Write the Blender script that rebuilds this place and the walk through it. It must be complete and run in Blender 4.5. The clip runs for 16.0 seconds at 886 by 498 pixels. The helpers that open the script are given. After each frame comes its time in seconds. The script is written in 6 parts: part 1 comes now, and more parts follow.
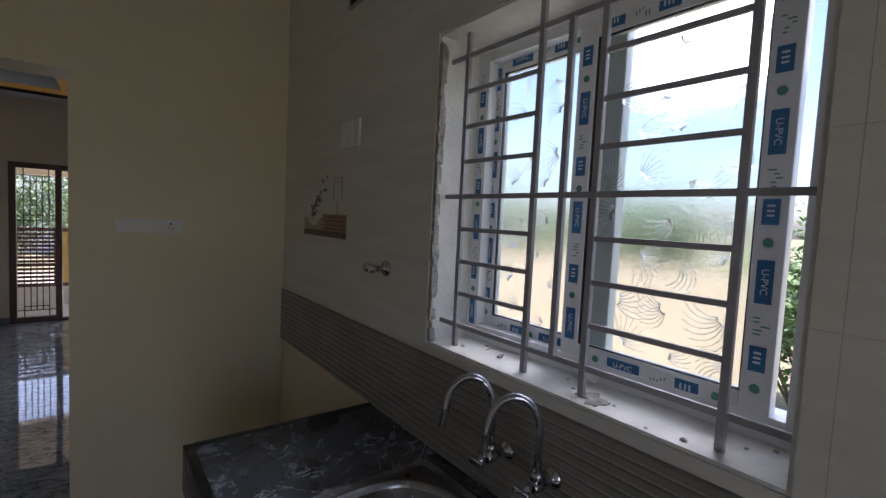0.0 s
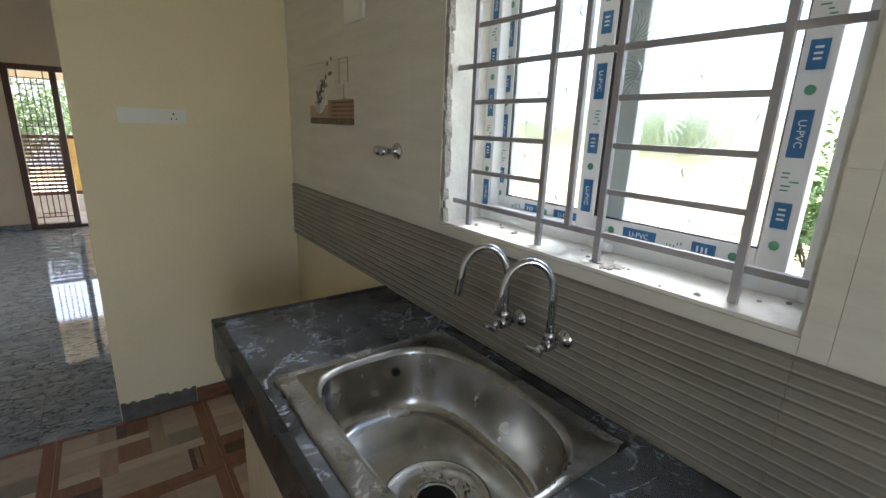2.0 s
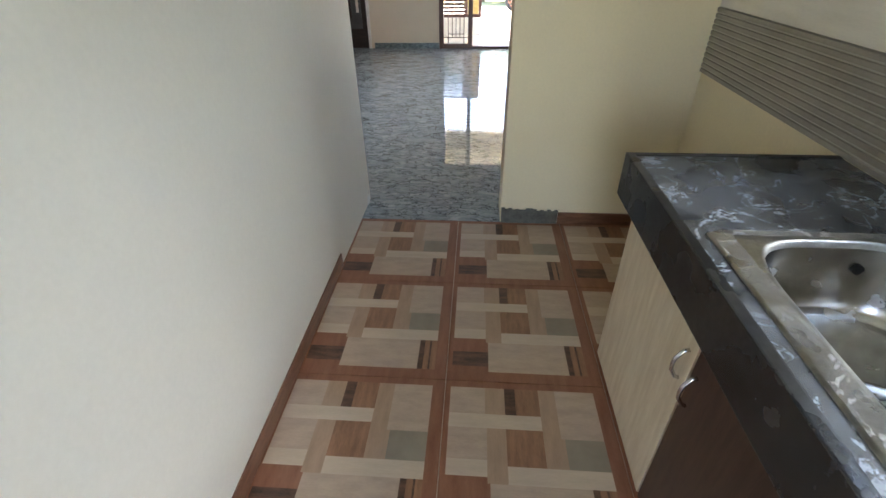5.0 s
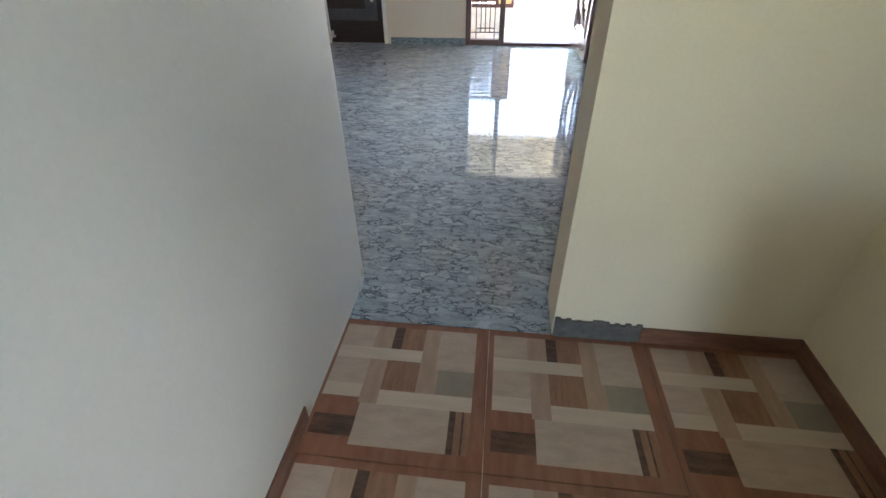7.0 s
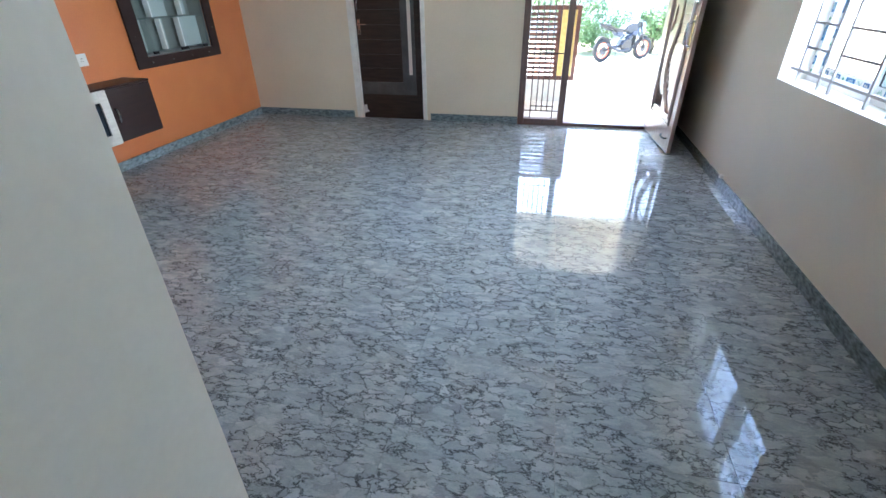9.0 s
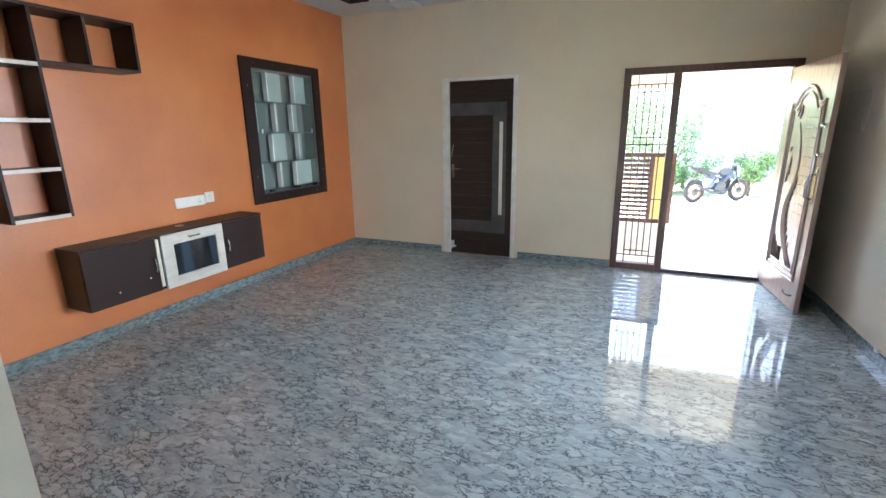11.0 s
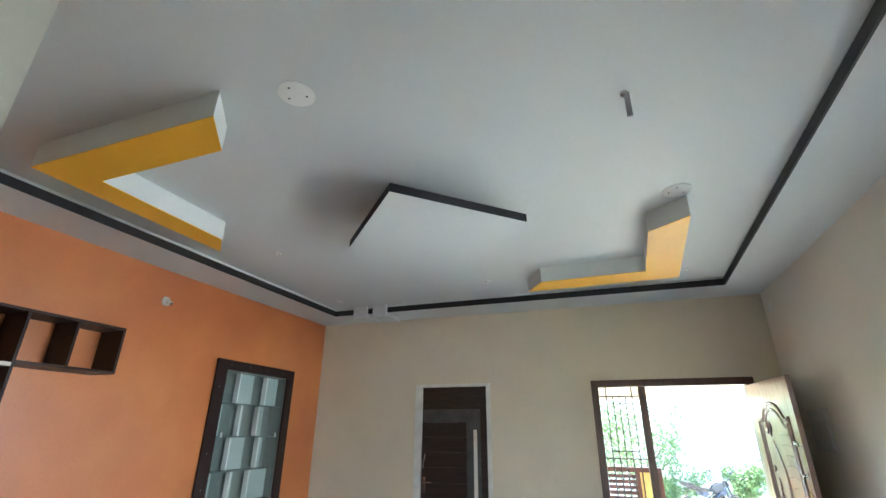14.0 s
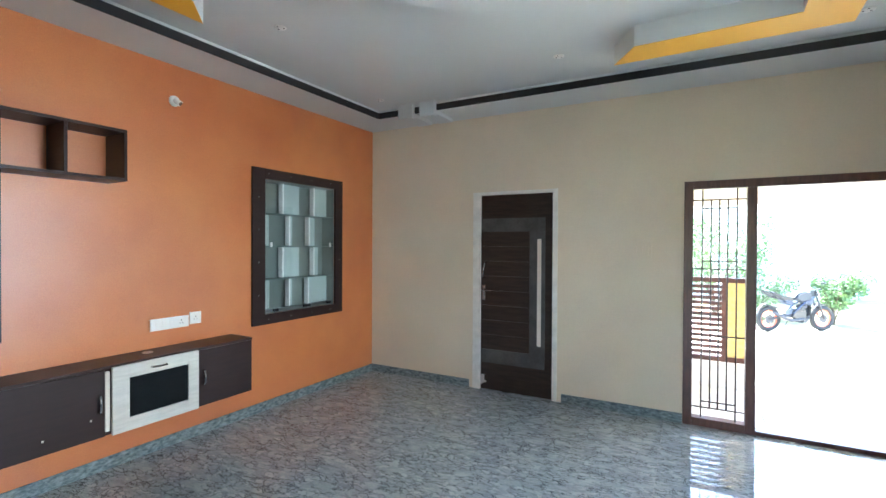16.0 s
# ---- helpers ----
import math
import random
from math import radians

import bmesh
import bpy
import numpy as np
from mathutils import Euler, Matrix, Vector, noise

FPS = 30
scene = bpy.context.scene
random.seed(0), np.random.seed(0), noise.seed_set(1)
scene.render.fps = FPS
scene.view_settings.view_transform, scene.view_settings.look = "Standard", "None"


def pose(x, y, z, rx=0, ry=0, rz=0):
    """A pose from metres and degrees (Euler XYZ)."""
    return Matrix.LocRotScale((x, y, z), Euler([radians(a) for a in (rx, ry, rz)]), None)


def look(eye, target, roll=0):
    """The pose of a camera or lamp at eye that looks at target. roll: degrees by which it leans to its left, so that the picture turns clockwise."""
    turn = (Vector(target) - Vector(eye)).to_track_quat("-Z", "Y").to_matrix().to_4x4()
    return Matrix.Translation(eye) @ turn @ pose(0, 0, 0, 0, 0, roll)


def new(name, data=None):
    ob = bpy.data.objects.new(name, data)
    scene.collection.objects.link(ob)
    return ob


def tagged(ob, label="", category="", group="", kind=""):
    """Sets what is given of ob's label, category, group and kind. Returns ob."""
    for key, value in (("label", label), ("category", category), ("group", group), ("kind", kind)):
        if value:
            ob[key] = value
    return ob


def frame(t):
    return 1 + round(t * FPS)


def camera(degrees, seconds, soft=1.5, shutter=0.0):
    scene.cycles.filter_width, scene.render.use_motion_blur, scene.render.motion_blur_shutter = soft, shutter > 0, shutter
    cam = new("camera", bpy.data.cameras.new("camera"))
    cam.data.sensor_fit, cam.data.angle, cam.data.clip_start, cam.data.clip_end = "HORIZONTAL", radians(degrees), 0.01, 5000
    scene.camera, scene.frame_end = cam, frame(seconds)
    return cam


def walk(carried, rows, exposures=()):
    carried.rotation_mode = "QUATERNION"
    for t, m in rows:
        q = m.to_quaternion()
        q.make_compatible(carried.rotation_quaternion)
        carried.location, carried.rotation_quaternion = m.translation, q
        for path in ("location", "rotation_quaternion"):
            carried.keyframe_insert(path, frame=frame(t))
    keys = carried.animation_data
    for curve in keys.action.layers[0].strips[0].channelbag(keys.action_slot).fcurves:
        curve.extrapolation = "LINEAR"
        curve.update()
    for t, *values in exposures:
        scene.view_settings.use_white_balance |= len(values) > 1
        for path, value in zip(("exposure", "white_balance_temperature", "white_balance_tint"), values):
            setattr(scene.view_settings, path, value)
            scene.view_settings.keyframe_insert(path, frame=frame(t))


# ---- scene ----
cam = camera(88.8, 16.0)
PATH = [
    (0, (0.337, 0.13, 1.631), (1.556, 1.71, 1.501), 2.8),
    (0.5, (0.32, 0.125, 1.633), (1.59, 1.666, 1.522), 2.7),
    (1, (0.321, 0.121, 1.633), (1.607, 1.648, 1.517), 2.6),
    (1.5, (0.326, 0.125, 1.608), (1.587, 1.658, 1.356), 2.5),
    (2, (0.333, 0.139, 1.53), (1.493, 1.682, 1.01), 2.1),
    (2.5, (0.321, 0.146, 1.505), (1.222, 1.773, 0.77), 1.5),
    (3, (0.234, 0.158, 1.509), (0.578, 1.911, 0.609), -0.1),
    (3.5, (0.127, 0.158, 1.483), (-0.023, 1.846, 0.42), -1.4),
    (3.7, (0.107, 0.158, 1.48), (-0.067, 1.824, 0.386), -0.9),
    (5.8, (0.021, 0.543, 1.458), (-0.08, 2.187, 0.325), -0.6),
    (6, (-0.007, 0.651, 1.455), (-0.112, 2.3, 0.328), -0.4),
    (6.5, (-0.022, 1.002, 1.432), (-0.201, 2.628, 0.282), -1.1),
    (7, (-0.038, 1.353, 1.411), (-0.241, 2.959, 0.235), -0.7),
    (7.5, (-0.17, 1.742, 1.406), (-0.306, 3.372, 0.256), 0.7),
    (8, (-0.18, 2.088, 1.366), (-0.412, 3.759, 0.291), -1.7),
    (8.5, (-0.198, 2.416, 1.414), (-0.499, 4.101, 0.379), -1.5),
    (10.8, (-0.404, 2.893, 1.489), (-1.133, 4.654, 0.882), -1.0),
    (11, (-0.375, 2.894, 1.519), (-1.125, 4.678, 1.013), -0.8),
    (11.5, (-0.37, 2.883, 1.552), (-1.118, 4.72, 1.295), -0.7),
    (12, (-0.394, 2.878, 1.563), (-1.116, 4.743, 1.556), -0.5),
    (12.5, (-0.387, 2.875, 1.575), (-1.084, 4.73, 1.846), -0.4),
    (13, (-0.377, 2.873, 1.577), (-1.055, 4.686, 2.081), 0.0),
    (13.5, (-0.372, 2.878, 1.579), (-1.027, 4.644, 2.251), 0.5),
    (14, (-0.369, 2.888, 1.582), (-0.988, 4.635, 2.333), 0.5),
    (14.5, (-0.359, 2.929, 1.577), (-1.006, 4.708, 2.222), -0.3),
    (15, (-0.368, 3.058, 1.56), (-1.096, 4.879, 1.951), -1.2),
    (15.5, (-0.473, 3.362, 1.554), (-1.29, 5.18, 1.718), -0.2),
    (16, (-0.512, 3.674, 1.551), (-1.465, 5.432, 1.531), 0.3),
]
EXPOSURES = [(0, 1.45, 5850, 24), (1.5, 1.45, 5850, 24), (2.0, 2.9, 6250, 14), (2.5, 3.8, 6600, 12), (3.0, 3.75, 6500, 12), (3.5, 3.75, 6350, 12), (6, 3.8, 5900, 12), (7.5, 3.95, 5550, 10),
             (8.0, 3.95, 5400, 9), (8.5, 4.1, 5250, 9), (11, 4.2, 5550, 7), (12.5, 4.15, 5500, 5), (13.5, 4.15, 5500, 4), (14.5, 4.05, 5450, 3), (16, 4.3, 5350, 4)]
walk(cam, [(t, look(eye, target, roll)) for t, eye, target, roll in PATH], EXPOSURES)
SKY, SUN = 0.15, 4.0
KITCHEN_W, BACK_FILL_W, HALL_W = 18.0, 1.5, 16.0

# ---- exposure is keyed in walk() above; world and sun ----
world = bpy.data.worlds.new("sky_world")
scene.world = world
world.use_nodes = True
wn = world.node_tree.nodes
sky = wn.new("ShaderNodeTexSky")
sky.sky_type = "NISHITA"
sky.sun_disc = False
sky.sun_elevation = radians(58)
sky.sun_rotation = radians(330)
sky.air_density, sky.dust_density = 1.0, 2.5
wn["Background"].inputs["Strength"].default_value = SKY
world.node_tree.links.new(sky.outputs[0], wn["Background"].inputs["Color"])
sun_data = bpy.data.lights.new("sun", "SUN")
sun_data.energy, sun_data.angle, sun_data.color = SUN, radians(2), (1.0, 0.95, 0.88)
sun = new("sun", sun_data)
sun.matrix_world = look((-4, 7, 14), (0, 0, 0))


def window_light(name, at, target, w, h, power, color):
    """Sky light falling in at an opening."""
    d = bpy.data.lights.new(name, "AREA")
    d.shape, d.size, d.size_y, d.energy, d.color = "RECTANGLE", w, h, power, color
    ob = new(name, d)
    ob.matrix_world = look(at, target)


window_light("kitchen_window_light", (3.3, 0.95, 3.15), (-0.2, 1.0, 1.3), 2.0, 1.3, KITCHEN_W, (1.0, 0.98, 0.95))
window_light("hall_window_light", (2.60, 5.38, 1.70), (-2.0, 5.38, 0.2), 2.0, 1.3, HALL_W, (1.0, 0.98, 0.95))
# added fill in an assumed, unseen doorway; brightens the partition from behind
window_light("kitchen_back_light", (0.05, -1.72, 1.25), (0.15, 2.7, 0.9), 0.8, 1.9, BACK_FILL_W, (1.0, 0.98, 0.95))


# ---- materials ----
def mat(name, color, rough=0.5, metal=0.0, var=0.12, scale=6.0, fine=60.0, bump=0.1, spec=0.5, color2=None, stretch=(1, 1, 1), dist=0.01):
    """A principled surface whose colour drifts at two scales, with fine relief."""
    m = bpy.data.materials.new(name)
    m.use_nodes = True
    nt = m.node_tree
    n, l = nt.nodes, nt.links
    b = n["Principled BSDF"]
    b.inputs["Roughness"].default_value, b.inputs["Metallic"].default_value = rough, metal
    b.inputs["Specular IOR Level"].default_value = spec
    geo = n.new("ShaderNodeNewGeometry")
    mp = n.new("ShaderNodeMapping")
    mp.inputs["Scale"].default_value = stretch
    l.new(geo.outputs["Position"], mp.inputs["Vector"])
    big = n.new("ShaderNodeTexNoise")
    big.inputs["Scale"].default_value, big.inputs["Detail"].default_value = scale, 5
    small = n.new("ShaderNodeTexNoise")
    small.inputs["Scale"].default_value, small.inputs["Detail"].default_value = fine, 3
    for t in (big, small):
        l.new(mp.outputs["Vector"], t.inputs["Vector"])
    add = n.new("ShaderNodeMath")
    add.operation = "MULTIPLY_ADD"
    l.new(small.outputs["Fac"], add.inputs[0])
    add.inputs[1].default_value = 0.45
    l.new(big.outputs["Fac"], add.inputs[2])
    ramp = n.new("ShaderNodeValToRGB")
    c2 = color2 or tuple(c * (1 - var) for c in color)
    c1 = color if color2 else tuple(min(1, c * (1 + var * 0.6)) for c in color)
    ramp.color_ramp.elements[0].position, ramp.color_ramp.elements[1].position = 0.5, 0.95
    ramp.color_ramp.elements[0].color, ramp.color_ramp.elements[1].color = (*c2, 1), (*c1, 1)
    l.new(add.outputs[0], ramp.inputs["Fac"])
    l.new(ramp.outputs["Color"], b.inputs["Base Color"])
    if bump:
        bp = n.new("ShaderNodeBump")
        bp.inputs["Strength"].default_value, bp.inputs["Distance"].default_value = bump, dist
        l.new(add.outputs[0], bp.inputs["Height"])
        l.new(bp.outputs["Normal"], b.inputs["Normal"])
    return m


def rough_varied(m, low, high, scale=5.0):
    """Lets the gloss of a material drift between two roughnesses."""
    n, l = m.node_tree.nodes, m.node_tree.links
    geo, t, r = n.new("ShaderNodeNewGeometry"), n.new("ShaderNodeTexNoise"), n.new("ShaderNodeMapRange")
    t.inputs["Scale"].default_value, t.inputs["Detail"].default_value = scale, 6
    r.inputs["From Min"].default_value, r.inputs["From Max"].default_value = 0.35, 0.7
    r.inputs["To Min"].default_value, r.inputs["To Max"].default_value = low, high
    l.new(geo.outputs["Position"], t.inputs["Vector"])
    l.new(t.outputs["Fac"], r.inputs["Value"])
    l.new(r.outputs[0], n["Principled BSDF"].inputs["Roughness"])
    return m


CREAM = mat("cream_wall_paint", (0.71, 0.62, 0.47), 0.55, var=0.07, scale=1.3, fine=90, bump=0.06, dist=0.004)
IVORY = mat("ivory_wall_paint", (0.78, 0.74, 0.64), 0.5, var=0.05, scale=1.1, fine=80, bump=0.05, dist=0.004)
OFFWHITE = mat("smooth_off_white_paint", (0.66, 0.63, 0.555), 0.5, var=0.06, scale=1.1, fine=80, bump=0.05, dist=0.004)
KITCHEN = mat("pale_yellow_kitchen_paint", (0.78, 0.69, 0.48), 0.5, var=0.07, scale=1.5, fine=80, bump=0.05, dist=0.004)
ORANGE = mat("orange_textured_paint", (0.61, 0.215, 0.062), 0.33, scale=1.4, fine=150, bump=0.6, spec=0.8, color2=(0.48, 0.135, 0.037), dist=0.004)
WHITE = mat("white_ceiling_paint", (0.64, 0.66, 0.655), 0.6, var=0.03, scale=1.0, fine=50, bump=0.03, dist=0.004)
PLASTER = mat("white_putty_plaster", (0.78, 0.76, 0.70), 0.7, var=0.14, scale=9, fine=70, bump=0.3, dist=0.006)
CHIPPED = mat("broken_cement_plaster", (0.42, 0.40, 0.36), 0.9, var=0.4, scale=30, fine=140, bump=0.8)
YELLOW = mat("yellow_soffit_paint", (0.86, 0.46, 0.03), 0.5, var=0.05, scale=2, fine=60, bump=0.04, dist=0.004)
BLACK = mat("black_trim_paint", (0.010, 0.010, 0.012), 0.55, var=0.3, scale=8, bump=0.04, dist=0.004)
WALLTILE = mat("pale_grey_wall_tile", (0.72, 0.69, 0.62), 0.25, var=0.08, scale=3, fine=40, bump=0.03, stretch=(1, 1, 8), dist=0.003)
BAND = mat("grey_brown_ribbed_wall_tile", (0.29, 0.265, 0.225), 0.32, var=0.2, scale=4, fine=60, bump=0.06, stretch=(1, 1, 4), dist=0.004)
# paler copy of the rib colour: window light caught in the grooves, painted in
LITGROOVE = mat("lit_groove_edge", (0.43, 0.40, 0.34), 0.35, var=0.1, scale=8, bump=0)
GROUT = mat("dark_grout", (0.05, 0.045, 0.04), 0.9, var=0.3)
BLACKSTONE = rough_varied(mat("black_granite_counter", (0.020, 0.021, 0.023), 0.3, var=0.5, scale=60, fine=320, bump=0.05, spec=0.5, dist=0.002), 0.18, 0.42, 7)
SKIRTSTONE = mat("blue_grey_granite_skirting", (0.30, 0.36, 0.38), 0.25, scale=22, fine=60, bump=0.05, color2=(0.07, 0.10, 0.11), stretch=(1, 1, 2.2), dist=0.003)
STEEL = rough_varied(mat("worn_stainless_steel", (0.62, 0.61, 0.585), 0.24, 1.0, scale=30, fine=160, bump=0.10, color2=(0.46, 0.45, 0.43), dist=0.002), 0.17, 0.30, 14)
RIMSTEEL = rough_varied(mat("dull_dusty_steel", (0.48, 0.475, 0.46), 0.4, 1.0, scale=16, fine=120, bump=0.15, color2=(0.28, 0.275, 0.265), dist=0.002), 0.25, 0.50, 12)
CHROME = mat("chrome", (0.58, 0.58, 0.60), 0.09, 1.0, var=0.05, bump=0)
DARKHOLE = mat("dark_hollow", (0.006, 0.006, 0.006), 0.9, var=0.1, bump=0)
GRILLE = mat("grey_painted_iron", (0.36, 0.35, 0.37), 0.45, var=0.15, scale=12, fine=90, bump=0.1, dist=0.004)
UPVC = mat("white_upvc", (0.82, 0.83, 0.83), 0.28, var=0.04, scale=4, bump=0.02, dist=0.003)
FILMBLUE = mat("blue_printed_film", (0.03, 0.16, 0.36), 0.35, var=0.15, scale=20, bump=0.05, dist=0.003)
FILMGREEN = mat("green_printed_film", (0.10, 0.34, 0.22), 0.35, var=0.15, scale=20, bump=0.05, dist=0.003)
FILMWHITE = mat("white_printed_film", (0.80, 0.82, 0.82), 0.35, var=0.05, bump=0)
WENGE = mat("dark_wenge_laminate", (0.030, 0.014, 0.012), 0.45, spec=0.3, scale=5, fine=40, bump=0.06, color2=(0.022, 0.011, 0.011), stretch=(9, 1, 9), dist=0.003)
WENGEY = mat("dark_wenge_laminate_long_grain", (0.040, 0.019, 0.016), 0.42, spec=0.35, scale=4, fine=30, bump=0.06, color2=(0.024, 0.012, 0.011), stretch=(12, 1.2, 12), dist=0.003)
DOORDARK = mat("dark_brown_door_laminate", (0.036, 0.021, 0.016), 0.4, scale=4, fine=25, bump=0.08, color2=(0.014, 0.008, 0.007), stretch=(1.2, 6, 12), dist=0.003)
DOORGREY = mat("slate_grey_door_laminate", (0.075, 0.078, 0.076), 0.4, var=0.35, scale=6, fine=40, bump=0.05, dist=0.003)
TEAK = mat("polished_brown_door_frame", (0.13, 0.055, 0.035), 0.32, scale=5, fine=50, bump=0.06, color2=(0.07, 0.028, 0.02), stretch=(8, 8, 1), dist=0.003)
# brown teak made paler: its daylight sheen is partly put into the base colour
LEAF = mat("polished_teak_with_sheen", (0.50, 0.37, 0.32), 0.2, scale=5, fine=45, bump=0.06, color2=(0.38, 0.26, 0.215), stretch=(8, 8, 1), dist=0.003)
for lm in (LEAF,):
    lb = lm.node_tree.nodes["Principled BSDF"]
    lb.inputs["Coat Weight"].default_value, lb.inputs["Coat Roughness"].default_value, lb.inputs["Coat IOR"].default_value = 0.9, 0.16, 1.7
# darker than the leaf: shade in the carved recesses is put into this colour
CARVESHADE = mat("shaded_carving", (0.30, 0.21, 0.18), 0.25, scale=9, fine=60, bump=0.08, color2=(0.20, 0.13, 0.11), dist=0.003)
CREAMWOOD = mat("cream_wood_laminate", (0.68, 0.59, 0.44), 0.4, scale=6, fine=50, bump=0.05, color2=(0.55, 0.45, 0.31), stretch=(1, 8, 1), dist=0.003)
BROWNLAM = mat("dark_brown_cabinet_laminate", (0.075, 0.04, 0.028), 0.38, scale=6, fine=50, bump=0.05, color2=(0.035, 0.018, 0.013), stretch=(1, 8, 1), dist=0.003)
GREYLAM = mat("pale_grey_laminate", (0.62, 0.60, 0.55), 0.35, var=0.12, scale=8, fine=60, bump=0.03, stretch=(1, 1, 6), dist=0.003)
SHELFLIP = mat("off_white_edge_band", (0.70, 0.64, 0.56), 0.4, var=0.08, bump=0.02)
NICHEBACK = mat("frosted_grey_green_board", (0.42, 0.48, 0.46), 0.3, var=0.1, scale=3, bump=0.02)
# board colour toned down: shade in the gaps of the niche is painted in
NICHESHADE = mat("shaded_grey_green_recess", (0.17, 0.20, 0.185), 0.3, var=0.12, scale=5, bump=0.02)
NICHEGLASS = mat("grey_green_shelf_glass", (0.16, 0.21, 0.20), 0.12, var=0.1, scale=4, bump=0)
PLASTIC = mat("white_switch_plastic", (0.80, 0.79, 0.76), 0.3, var=0.03, bump=0)
SOCKETDARK = mat("dark_socket_hole", (0.02, 0.02, 0.02), 0.6, bump=0)
BRICKRED = mat("brown_skirting_tile", (0.20, 0.095, 0.055), 0.3, var=0.4, scale=9, fine=60, bump=0.04, stretch=(1, 1, 5), dist=0.003)
T_BORDER = mat("tile_print_red_brown", (0.30, 0.135, 0.075), 0.28, scale=4, fine=40, bump=0.02, color2=(0.21, 0.085, 0.045), stretch=(8, 1.5, 1), dist=0.002)
T_BEIGE = mat("tile_print_beige", (0.47, 0.355, 0.26), 0.28, var=0.14, scale=5, fine=30, bump=0.02, stretch=(2, 6, 1), dist=0.002)
T_PALE = mat("tile_print_pale_cream", (0.56, 0.45, 0.335), 0.28, var=0.10, scale=4, fine=30, bump=0.02, stretch=(1.5, 8, 1), dist=0.002)
T_TAUPE = mat("tile_print_taupe", (0.41, 0.28, 0.185), 0.28, var=0.14, scale=5, fine=30, bump=0.02, stretch=(8, 1.5, 1), dist=0.002)
T_MID = mat("tile_print_mid_brown", (0.30, 0.155, 0.085), 0.28, var=0.3, scale=7, fine=40, bump=0.02, stretch=(7, 1.2, 1), dist=0.002)
T_GREY = mat("tile_print_grey_olive", (0.285, 0.24, 0.175), 0.28, var=0.15, scale=6, fine=30, bump=0.02, dist=0.002)
T_DARK = mat("tile_print_dark_brown", (0.17, 0.085, 0.05), 0.28, color2=(0.035, 0.022, 0.017), scale=7, fine=60, bump=0.02, stretch=(1.5, 6, 1), dist=0.002)
GLASS = bpy.data.materials.new("clear_glass")
GLASS.use_nodes = True
gb = GLASS.node_tree.nodes["Principled BSDF"]
gb.inputs["Base Color"].default_value = (0.9, 0.95, 0.94, 1)
gb.inputs["Transmission Weight"].default_value, gb.inputs["Roughness"].default_value, gb.inputs["IOR"].default_value = 1, 0.02, 1.45
FROSTED = mat("textured_obscure_glass", (0.74, 0.79, 0.76), 0.26, var=0.02, scale=38, fine=160, bump=0.5, stretch=(1, 1, 0.7), dist=0.004)
FROSTED.node_tree.nodes["Principled BSDF"].inputs["Transmission Weight"].default_value = 1
FROSTED.node_tree.nodes["Principled BSDF"].inputs["IOR"].default_value = 1.2
FROND = mat("embossed_glass_ridge", (0.80, 0.83, 0.81), 0.25, var=0.02, bump=0)
FROND.node_tree.nodes["Principled BSDF"].inputs["Transmission Weight"].default_value = 0.9
FROND.node_tree.nodes["Principled BSDF"].inputs["IOR"].default_value = 1.25
DARKGLASS = mat("dark_tinted_glass", (0.010, 0.012, 0.013), 0.05, var=0.1, bump=0, spec=0.22)


